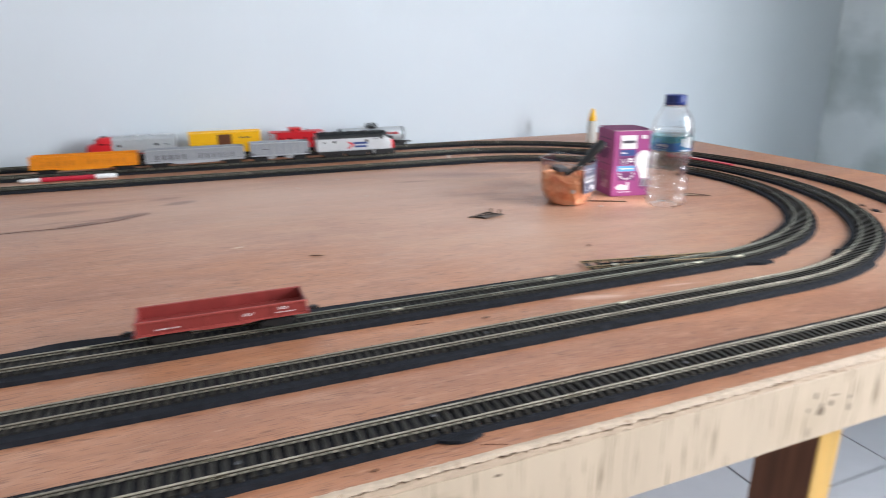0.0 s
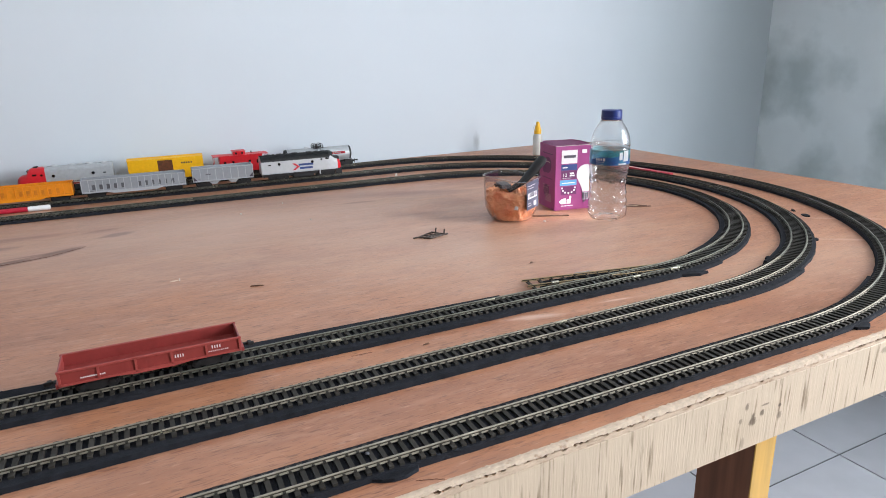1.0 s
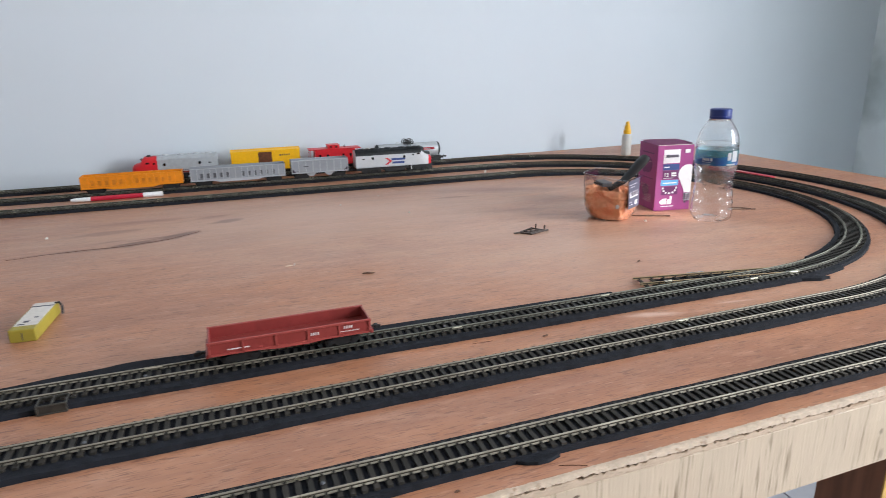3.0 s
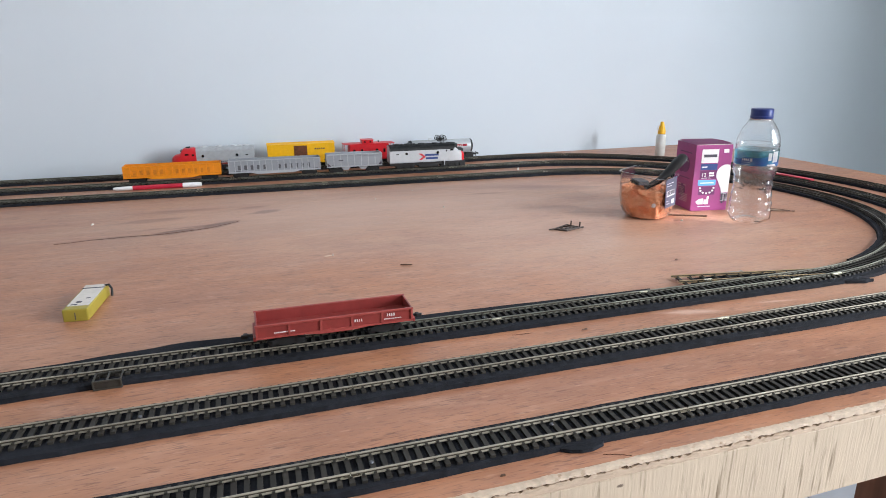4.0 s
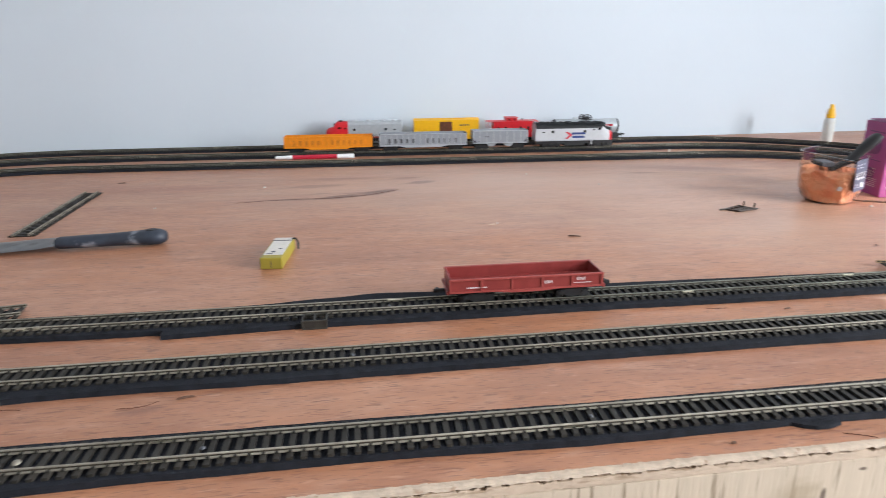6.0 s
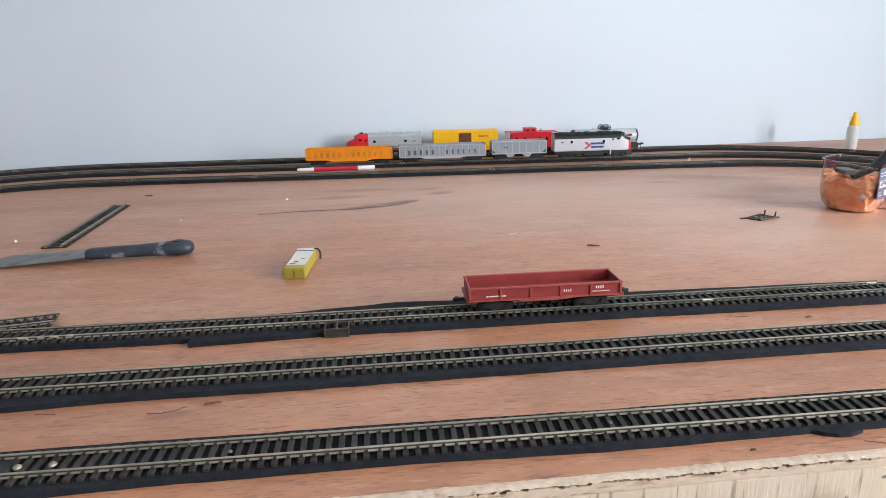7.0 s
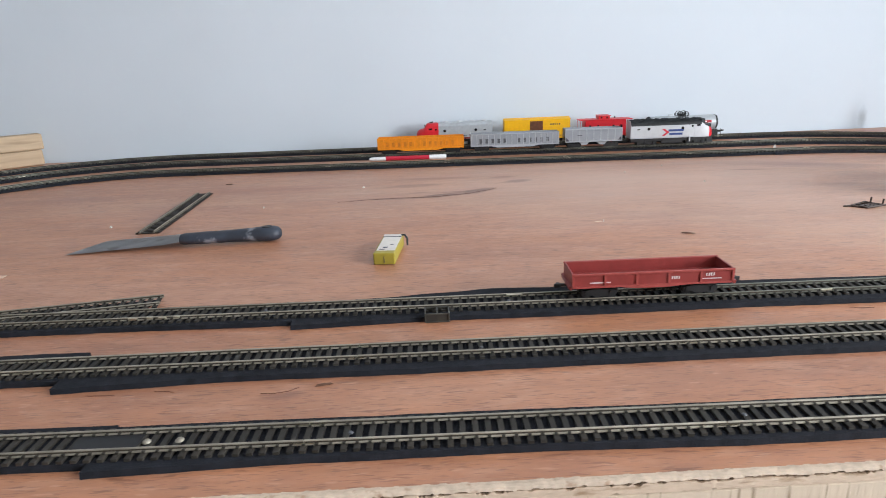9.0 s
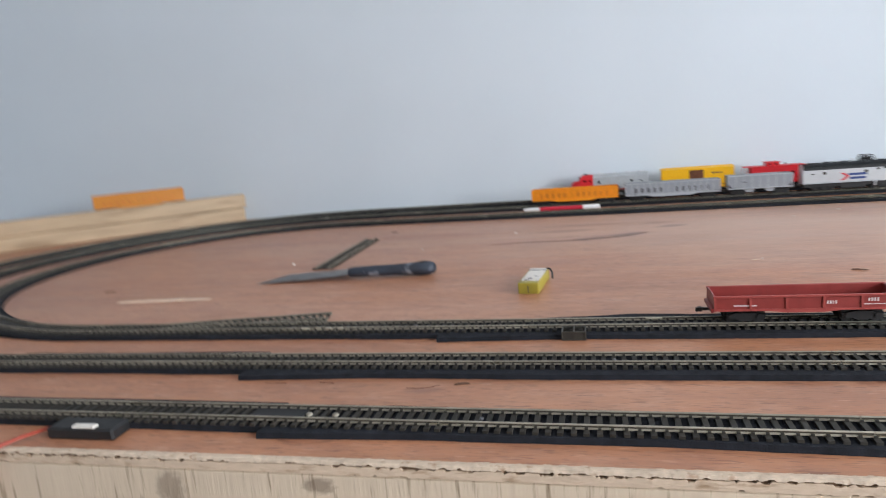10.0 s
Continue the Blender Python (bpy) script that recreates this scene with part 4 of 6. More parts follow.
def box_car(m, group):
    th = thing("box_car", m, "bright yellow model boxcar with a brown sliding door", "model wagon", group)
    L, W, z0, z1 = 0.152, 0.036, 0.0085, 0.0550
    part("body", bx(B(), -L / 2, -W / 2, z0 + 0.001, L / 2, W / 2, z1 - 0.002, 0.0005), M_YELLOW, th)
    bm = B()
    a = [(-W / 2 - 0.0008, z1 - 0.0026), (0, z1), (W / 2 + 0.0008, z1 - 0.0026), (W / 2 + 0.0008, z1 - 0.0034), (-W / 2 - 0.0008, z1 - 0.0034)]
    vs = [[bm.verts.new((x, y, z)) for y, z in a] for x in (-L / 2 - 0.0006, L / 2 + 0.0006)]
    for i in range(5):
        bm.faces.new((vs[0][i], vs[0][(i + 1) % 5], vs[1][(i + 1) % 5], vs[1][i]))
    bm.faces.new(vs[0]), bm.faces.new(vs[1])
    part("roof", bm, M_YELLOW, th)
    part("roof_walk", bx(B(), -L / 2, -0.003, z1 - 0.0004, L / 2, 0.003, z1 + 0.0008), M_YELLOW, th)
    for s in (-1, 1):
        y = s * W / 2
        bm = B()
        bx(bm, -0.017, y - 0.0004, z0 + 0.003, 0.013, y + 0.0009, z1 - 0.006, 0.0003)
        for k in range(5):
            bx(bm, -0.016 + k * 0.007, y - 0.0004, z0 + 0.003, -0.0152 + k * 0.007, y + 0.0013, z1 - 0.006)
        part("door", bm, M_BROWN, th, "dark brown sliding door")
        bm = B()
        for i in range(12):
            x = -L / 2 + 0.004 + i * (L - 0.008) / 11
            if abs(x + 0.002) > 0.018:
                bx(bm, x - 0.0003, y - 0.0003, z0 + 0.003, x + 0.0003, y + 0.0004, z1 - 0.005)
        bx(bm, -L / 2, y - 0.0003, z0, L / 2, y + 0.0006, z0 + 0.002)
        part("side_ribs", bm, M_YELLOW, th)
        bars(th, "lettering", letters(0.030, 0.055, z1 - 0.016, z1 - 0.0125, 5, 6) + letters(-0.060, -0.035, z0 + 0.010, z0 + 0.012, 6, 7) + [(0.05, 0.07, z0 + 0.006, z0 + 0.007)], y + s * 0.0002, M_PRINT_D, "dark lettering")
        coupler(th, s * (L / 2 - 0.001), s)
        truck(th, s * (L / 2 - 0.022), 0.021)
        part("step", bx(B(), s * (L / 2 - 0.006), -W / 2 - 0.0002, 0.004, s * (L / 2 - 0.002), -W / 2 + 0.0008, z0 + 0.001), M_WHITE, th)
    part("underframe", bx(B(), -0.05, -0.006, 0.005, 0.05, 0.006, z0 + 0.001), M_BLACK, th)
    return th


def caboose(m, group):
    th = thing("caboose_car", m, "bright red model caboose with a raised cupola", "model wagon", group)
    L, W, z0, z1 = 0.094, 0.035, 0.0095, 0.0455
    part("body", bx(B(), -L / 2, -W / 2, z0, L / 2, W / 2, z1, 0.0005), M_RED, th)
    bm = B()
    for y0, y1 in ((-W / 2 - 0.0012, 0), (0, W / 2 + 0.0012)):
        bx(bm, -L / 2 - 0.014, y0, z1, L / 2 + 0.014, y1, z1 + 0.0014, 0.0003)
    part("roof", bm, M_RED, th)
    bm = B()
    bx(bm, -0.016, -W / 2 + 0.002, z1 + 0.0014, 0.010, W / 2 - 0.002, z1 + 0.0085, 0.0004)
    bx(bm, -0.018, -W / 2 + 0.001, z1 + 0.0085, 0.012, W / 2 - 0.001, z1 + 0.0098, 0.0003)
    cup = part("cupola", bm, M_RED, th)
    for s in (-1, 1):
        for x in (-0.010, 0.003):
            part("cupola_window", bx(B(), x - 0.002, s * (W / 2 - 0.002) - 0.0002, z1 + 0.0035, x + 0.002, s * (W / 2 - 0.002) + 0.0002, z1 + 0.0072), M_WINDOW, cup)
        for x in (-0.036, -0.018, 0.018, 0.036):
            part("side_window", bx(B(), x - 0.0024, s * W / 2 - 0.0002, z0 + 0.0165, x + 0.0024, s * W / 2 + 0.0002, z0 + 0.0245), M_WINDOW, th)
        bars(th, "lettering", letters(-0.012, 0.012, z0 + 0.009, z0 + 0.012, 6, 8) + letters(-0.006, 0.006, z0 + 0.004, z0 + 0.006, 4, 8), s * (W / 2 + 0.0001), M_PRINT_W, "white lettering")
        bm = B()
        bx(bm, s * L / 2, -W / 2, z0 - 0.002, s * (L / 2 + 0.013), W / 2, z0 + 0.0005)
        for y in (-W / 2 + 0.001, W / 2 - 0.001):
            bx(bm, s * (L / 2 + 0.0115) - 0.0004, y - 0.0004, z0, s * (L / 2 + 0.0115) + 0.0004, y + 0.0004, z1)
        bx(bm, s * (L / 2 + 0.0115) - 0.0004, -W / 2, z0 + 0.010, s * (L / 2 + 0.0115) + 0.0004, W / 2, z0 + 0.0108)
        part("platform", bm, M_RED, th, "red end platform with railings")
        bm = B()
        for y in (-W / 2, W / 2):
            bx(bm, s * (L / 2 + 0.007) - 0.004, y - 0.0006, 0.0035, s * (L / 2 + 0.007) + 0.004, y + 0.0006, z0 - 0.0015)
        part("step", bm, M_BLACK, th)
        coupler(th, s * (L / 2 + 0.011), s)
        truck(th, s * (L / 2 - 0.014), 0.020)
    bm = B()
    cyl(bm, (0.026, 0.006, z1), 0.0014, 0.006, "z", 10)
    part("chimney", bm, M_BLACK, th)
    part("underframe", bx(B(), -0.02, -0.013, 0.004, 0.02, 0.013, z0, 0.0006), M_BLACK, th)
    return th


def tank_car(m, group):
    th = thing("tank_car", m, "silver model tank car with red stripe and black ladder", "model wagon", group)
    L, R, zc = 0.164, 0.0172, 0.0300
    bm = B()
    prof = [(0, -L / 2), (R * 0.6, -L / 2 + 0.0008), (R * 0.9, -L / 2 + 0.003), (R, -L / 2 + 0.006), (R, L / 2 - 0.006), (R * 0.9, L / 2 - 0.003), (R * 0.6, L / 2 - 0.0008), (0, L / 2)]
    lathe(bm, prof, 36)
    bmesh.ops.transform(bm, matrix=Matrix.Translation((0, 0, zc)) @ Matrix.Rotation(radians(90), 4, "Y"), verts=bm.verts)
    part("tank", bm, M_SILVER, th, smooth=True)
    for s in (-1, 1):
        bm = B()
        lathe(bm, [(0, L / 2 + 0.0005), (R * 0.62, L / 2 - 0.0003), (R * 0.92, L / 2 - 0.0025), (R * 1.012, L / 2 - 0.0058), (R * 1.012, L / 2 - 0.0072)], 36)
        bmesh.ops.transform(bm, matrix=Matrix.Translation((0, 0, zc)) @ Matrix.Rotation(radians(90 * s), 4, "Y"), verts=bm.verts)
        part("end_cap", bm, M_DARK, th, "dark grey tank end", smooth=True)
    # stripe and print bent round the tank
    def wrap(name, x0, x1, a0, a1, material, side, label=""):
        bm = B()
        n = 6
        ring = [[bm.verts.new((x, side * -(R + d) * math.cos(a), zc + (R + d) * math.sin(a))) for a in [radians(a0 + (a1 - a0) * i / n) for i in range(n + 1)]] for x, d in ((x0, 0.0003 + 0.0002 * (name == "white_mark")), (x1, 0.0003 + 0.0002 * (name == "white_mark")))]
        for i in range(n):
            bm.faces.new((ring[0][i], ring[0][i + 1], ring[1][i + 1], ring[1][i]))
        bmesh.ops.solidify(bm, geom=bm.faces[:], thickness=0.0002)
        return part(name, bm, material, th, label)
    for k in (-1, 1):
        wrap("stripe", -0.040, 0.064, 2, 20, M_PRINT_R, k, "dark red stripe")
        for i in range(5):
            wrap("emblem", -0.068 + i * 0.0052, -0.0645 + i * 0.0052, 4, 18, M_PRINT_D if i % 2 else M_PRINT_R, k)
        for i in range(8):
            wrap("white_mark", 0.013 + i * 0.0052, 0.0164 + i * 0.0052, 7, 15, M_PRINT_W, k)
    # dome platform, valves, ladders
    bm = B()
    zt = zc + R
    cyl(bm, (0, 0, zt - 0.001), 0.0055, 0.005, "z", 18)
    for y in (-0.011, 0.011):
        bx(bm, -0.011, y - 0.003, zt - 0.001, 0.011, y + 0.003, zt + 0.0002)
        bx(bm, -0.012, y + (0.003 if y > 0 else -0.003) - 0.0004, zt + 0.004, 0.012, y + (0.003 if y > 0 else -0.003) + 0.0004, zt + 0.005)
        for x in (-0.0115, 0, 0.0115):
            bx(bm, x - 0.0005, y + (0.003 if y > 0 else -0.003) - 0.0005, zt - 0.001, x + 0.0005, y + (0.003 if y > 0 else -0.003) + 0.0005, zt + 0.005)
    for x in (-0.0085, 0.0085):
        cyl(bm, (x, 0, zt - 0.001), 0.0022, 0.0065, "z", 12)
    for x in (-0.0065, 0.0065):
        for y in (-0.008, 0.008):
            tube(bm, [(x + 0.0058 * math.cos(a), y, zt + 0.0042 + 0.0058 * math.sin(a)) for a in [radians(-50 + 28 * q) for q in range(11)]], 0.0009, 6)
    part("dome_platform", bm, M_BLACK, th, "black dome with hooped railings")
    part("hatch", bx(B(), -0.030, -0.004, zt - 0.001, -0.021, 0.004, zt + 0.0035, 0.0005), M_SILVER_B, th)
    for s in (-1, 1):
        bm = B()
        for x in (-0.0035, 0.0035):
            tube(bm, [(x, s * 0.0135, zt + 0.001), (x, s * (R + 0.001), zc + 0.005), (x, s * (R + 0.0015), zc - 0.005), (x, s * (R + 0.0005), 0.006)], 0.0006, 6)
        for i in range(8):
            z = 0.007 + i * 0.0042
            y = s * (R + 0.0012) if z < zc + 0.005 else s * 0.0145
            bx(bm, -0.0035, y - 0.0004, z - 0.0004, 0.0035, y + 0.0004, z + 0.0004)
        part("ladder", bm, M_BLACK, th)
        bm = B()
        tube(bm, [(-L / 2 + 0.002, s * (R + 0.001), 0.0165), (L / 2 - 0.002, s * (R + 0.001), 0.0165)], 0.0005, 6)
        part("handrail", bm, M_SILVER, th)
        bm = B()
        bx(bm, s * (L / 2 - 0.030), -0.012, 0.0075, s * (L / 2 + 0.006), 0.012, 0.0115, 0.0004)
        bx(bm, s * (L / 2 - 0.020), -0.0155, 0.0085, s * (L / 2 - 0.004), 0.0155, 0.016, 0.0006)
        for y in (-0.0165, 0.0165):
            bx(bm, s * (L / 2 + 0.004), y - 0.0005, 0.004, s * (L / 2 + 0.005), y + 0.0005, 0.016)
        part("end_frame", bm, M_BLACK, th)
        coupler(th, s * (L / 2 + 0.004), s)
        truck(th, s * (L / 2 - 0.014), 0.021)
    bm = B()
    bx(bm, -L / 2 + 0.02, -0.003, 0.0075, L / 2 - 0.02, 0.003, 0.0105)
    cyl(bm, (-0.034, -0.010, 0.0085), 0.0034, 0.018, "x", 12)
    bx(bm, 0.012, -0.012, 0.005, 0.026, -0.006, 0.0105)
    part("underframe", bm, M_BLACK, th)
    return th


def on_line(line, x, back, flip=False):
    """The pose of a car whose middle stands at x on the front or the back of a loop."""
    best = min((q for q in line if (q[0].y > 0.95) == back), key=lambda q: abs(q[0].x - x))
    a = math.atan2(best[1].y, best[1].x) - math.pi / 2 + (math.pi if back else 0)
    if flip:
        a += math.pi
    y = best[0].y
    return Matrix.Translation((x, y, Z0 + 0.0045)) @ Matrix.Rotation(a, 4, "Z")


red_gondola(on_line(INNER, 0.0015, False))
G1, G2 = "grey and orange goods train", "passing goods train"
ribbed_gondola(on_line(MIDDLE, -0.195, True), 0.187, 0.0352, M_ORANGE, 15, "orange ribbed model gondola with faded lettering", M_FADED, G1)
ribbed_gondola(on_line(MIDDLE, 0.008, True), 0.190, 0.0372, M_GREY_CAR, 16, "pale grey ribbed model gondola with dark lettering", M_GREY_P, G1)
hopper_car(on_line(MIDDLE, 0.177, True), G1)
cab_unit(on_line(MIDDLE, 0.343, True, True), "emblem", G1)
SF = -0.212
cab_unit(on_line(OUTER, SF + 0.095, True), "red_nose", G2)
box_car(on_line(OUTER, SF + 0.287, True), G2)
caboose(on_line(OUTER, SF + 0.445, True), G2)
tank_car(on_line(OUTER, SF + 0.625, True), G2)


# ---- turnouts and loose track ----
def stub(name, a, b, n, label, rail_mat, m=None, half=0.0):
    """A short length of bare track from a to b."""
    th = thing(name, pose(0, 0, 0), label, "model track")
    a, b = Vector(a), Vector(b)
    t = (b - a).normalized()
    nn = Vector((-t.y, t.x, 0))
    for s in (-1, 1):
        part("rail", sweep(B(), [(a + nn * s * GAUGE + Vector((0, 0, 0.0019)), nn), (b + nn * s * GAUGE + Vector((0, 0, 0.0019)), nn)], RAIL_PROFILE, other=WEB_FACES), [rail_mat, M_WEB], th)
    for i in range(n):
        ob = new("tie", TIE_MESH)
        p = a.lerp(b, (i + 0.5) / n)
        ob.matrix_world = Matrix.Translation(p) @ Matrix.Rotation(math.atan2(t.y, t.x), 4, "Z")
        ob.parent = th
    return th


stub("turnout_track", (0.566, 0.5555, Z0 - 0.0016), (0.392, 0.5915, Z0 - 0.0022), 12, "bare brass turnout branch beside the inner loop", M_RAIL_B)
stub("turnout_track", (-0.640, 0.5690, Z0 - 0.0014), (-0.436, 0.6040, Z0 - 0.0014), 26, "tarnished turnout branch beside the inner loop", M_RAIL)
stub("loose_track", (-0.560, 0.868, T), (-0.568, 1.122, T), 34, "short loose length of tarnished track on the plywood", M_RAIL)


def turnout_bed(pts, z1, label):
    """A flat wedge of foam under a branch."""
    bm = B()
    lo, hi = [bm.verts.new((x, y, T + 0.0002)) for x, y in pts], [bm.verts.new((x, y, z1)) for x, y in pts]
    bm.faces.new(lo[::-1]), bm.faces.new(hi)
    for i in range(len(pts)):
        bm.faces.new((lo[i], lo[(i + 1) % len(pts)], hi[(i + 1) % len(pts)], hi[i]))
    solid("foam_wedge", bm, M_FOAM, label, "foam", group="turnout foam wedges")


turnout_bed([(-0.66, 0.5840), (-0.60, 0.5840), (-0.50, 0.5840), (-0.452, 0.5840), (-0.444, 0.6120), (-0.52, 0.6020), (-0.62, 0.5880)], Z0 - 0.0016, "black foam wedge under the tarnished turnout branch")
turnout_bed([(0.40, 0.5740), (0.48, 0.5740), (0.58, 0.5740), (0.57, 0.5800), (0.48, 0.5905), (0.42, 0.5985)], T + 0.0012, "thin black foam wedge under the brass branch")


def turnout_fittings():
    th = thing("turnout_lever", pose(0.4710, 0.5890, T + 0.0002, 0, 0, -9), "small grey metal turnout lever beside the inner loop", "lever")
    part("lever_frame", bx(bx(bx(B(), -0.008, -0.003, 0, 0.008, -0.0022, 0.0055, 0.0003), -0.008, 0.0022, 0, 0.008, 0.003, 0.0055, 0.0003), -0.008, -0.0021, 0, -0.0065, 0.0021, 0.005, 0.0003), M_STEEL, th)
    part("lever_arm", tube(B(), [(0.003, 0.0, 0.0045), (0.009, -0.001, 0.007), (0.014, -0.003, 0.0045)], 0.0008, 6), M_STEEL, th, smooth=True)
    return th


turnout_fittings()
for x, y, w in ((0.421, 0.5730, 0.010), (0.513, 0.5424, 0.012), (0.5735, 0.5416, 0.014), (0.330, 0.5638, 0.010), (-0.112, 0.5700, 0.014), (0.3585, 0.4786, 0.014), (0.154, 0.5474, 0.010), (-0.441, 0.5556, 0.008), (-0.427, 0.5562, 0.006), (-0.416, 0.5554, 0.007), (-0.404, 0.5558, 0.006)):
    solid("rail_clip", bx(B(), x - w / 2, y - 0.0017, Z0 + 0.0017, x + w / 2, y + 0.0017, Z0 + 0.0042, 0.0004), M_JOINER, "shiny metal clip on the rail", "clip", group="rail clips")


# ---- things on the table ----
def water_bottle(m):
    th = thing("water_bottle", m, "small clear plastic water bottle with dark blue cap", "bottle")
    prof = [(0.0, 0.006), (0.01, 0.005), (0.0186, 0.001), (0.0237, 0.0), (0.0279, 0.004), (0.0299, 0.01), (0.0302, 0.018), (0.0288, 0.023), (0.0299, 0.028), (0.0281, 0.034), (0.0294, 0.04), (0.0275, 0.047), (0.027, 0.054), (0.0281, 0.06), (0.027, 0.066), (0.0292, 0.074), (0.0301, 0.08), (0.0299, 0.0815), (0.0299, 0.111), (0.0294, 0.1135), (0.0305, 0.117), (0.0290, 0.1185), (0.0299, 0.12), (0.0286, 0.128), (0.0246, 0.139), (0.0191, 0.148), (0.015, 0.1535), (0.0135, 0.157), (0.0135, 0.166)]

    def flute(a, z):
        if z < 0.006:
            return 1 + 0.07 * math.cos(5 * a)
        if z < 0.074:
            return 1 - 0.115 * max(0, math.cos(6 * a + 50 * z)) * max(0, math.cos(2 * math.pi * (z - 0.019) / 0.021)) ** 2 + 0.012 * math.cos(12 * a)
        return 1.0
    fine = []
    for (r0, z0), (r1, z1) in zip(prof, prof[1:]):
        k = max(1, round((z1 - z0) / 0.0015)) if z0 > 0.004 else 1
        fine += [(r0 + (r1 - r0) * i / k, z0 + (z1 - z0) * i / k) for i in range(k)]
    fine += prof[-1:]
    inside = [(max(0.0, r - 0.0006), z + (0.0006 if z < 0.008 else 0.0)) for r, z in fine[::-1]]      # a thin real wall
    bm = lathe(B(), fine + inside, 96, wave=flute)
    body = part("bottle_body", bm, M_PET, th, smooth=True)
    body.visible_shadow = False
    wavy = lambda a: 0.0030 * math.sin(2 * a + 0.6) + 0.0012 * math.sin(5 * a)

    def band(name, z0, z1, material, text):
        bm = B()
        n = 72
        lo = [bm.verts.new((0.0303 * math.cos(a), 0.0303 * math.sin(a), z0 + wavy(a) * (z0 > 0.09))) for a in [2 * math.pi * i / n for i in range(n)]]
        hi = [bm.verts.new((0.0303 * math.cos(a), 0.0303 * math.sin(a), z1 + wavy(a) * (z1 < 0.1))) for a in [2 * math.pi * i / n for i in range(n)]]
        for i in range(n):
            bm.faces.new((lo[i], lo[(i + 1) % n], hi[(i + 1) % n], hi[i]))
        return part(name, bm, material, th, text, smooth=True)

    label = band("label", 0.0880, 0.0985, M_LABEL, "blue printed label")
    band("label_top", 0.0985, 0.1100, M_TEAL, "thin teal top of the label")
    bm = B()
    for a0, a1, z0, z1 in ((-138, -128, 0.0960, 0.1075), (-124, -104, 0.0935, 0.1095), (-140, -112, 0.0885, 0.0908), (-206, -203, 0.0950, 0.0985), (-201, -197, 0.0950, 0.0985), (-195, -192, 0.0950, 0.0985), (-190, -187, 0.0950, 0.0985), (-206, -182, 0.0925, 0.0930), (-206, -182, 0.0893, 0.0898), (-184, -178, 0.0945, 0.0990)):
        n = 6
        v = [[bm.verts.new((0.0306 * math.cos(radians(a0 + (a1 - a0) * i / n)), 0.0306 * math.sin(radians(a0 + (a1 - a0) * i / n)), z)) for i in range(n + 1)] for z in (z0, z1)]
        for i in range(n):
            bm.faces.new((v[0][i], v[0][i + 1], v[1][i + 1], v[1][i]))
    bmesh.ops.solidify(bm, geom=bm.faces[:], thickness=0.0001)
    tagged(part("label_print", bm, M_PRINT_W, label, "white print"), kind="stuff")
    bm = lathe(B(), [(0.0150, 0.155), (0.0158, 0.1565), (0.0158, 0.1585), (0.0152, 0.159), (0.0152, 0.1685), (0.0142, 0.1695), (0.0, 0.1695)], 60, wave=lambda a, z: 1 + (0.008 * (1 if round(a / (2 * math.pi) * 60) % 2 else -1) if 0.1588 < z < 0.169 else 0))
    part("cap", bm, M_CAP, th, smooth=True)
    part("neck_ring", lathe(B(), [(0.0136, 0.1515), (0.0165, 0.1522), (0.0165, 0.1538), (0.0136, 0.1545)], 40), M_PET, th, smooth=True)
    return th


water_bottle(pose(0.6905, 0.8010, T, 0, 0, 35) @ Matrix.Diagonal((1.03, 1.03, 1.015, 1)))


def written(words, size, m):
    """A line of writing in the built-in font, as a thin mesh."""
    curve = bpy.data.curves.new("writing", "FONT")
    curve.body, curve.size, curve.extrude = words, size, 0.0001
    ob = bpy.data.objects.new("writing", curve)
    mesh = bpy.data.meshes.new_from_object(ob)
    bm = B()
    bm.from_mesh(mesh)
    bmesh.ops.transform(bm, matrix=m, verts=bm.verts)
    bpy.data.objects.remove(ob)
    bpy.data.curves.remove(curve)
    bpy.data.meshes.remove(mesh)
    return bm


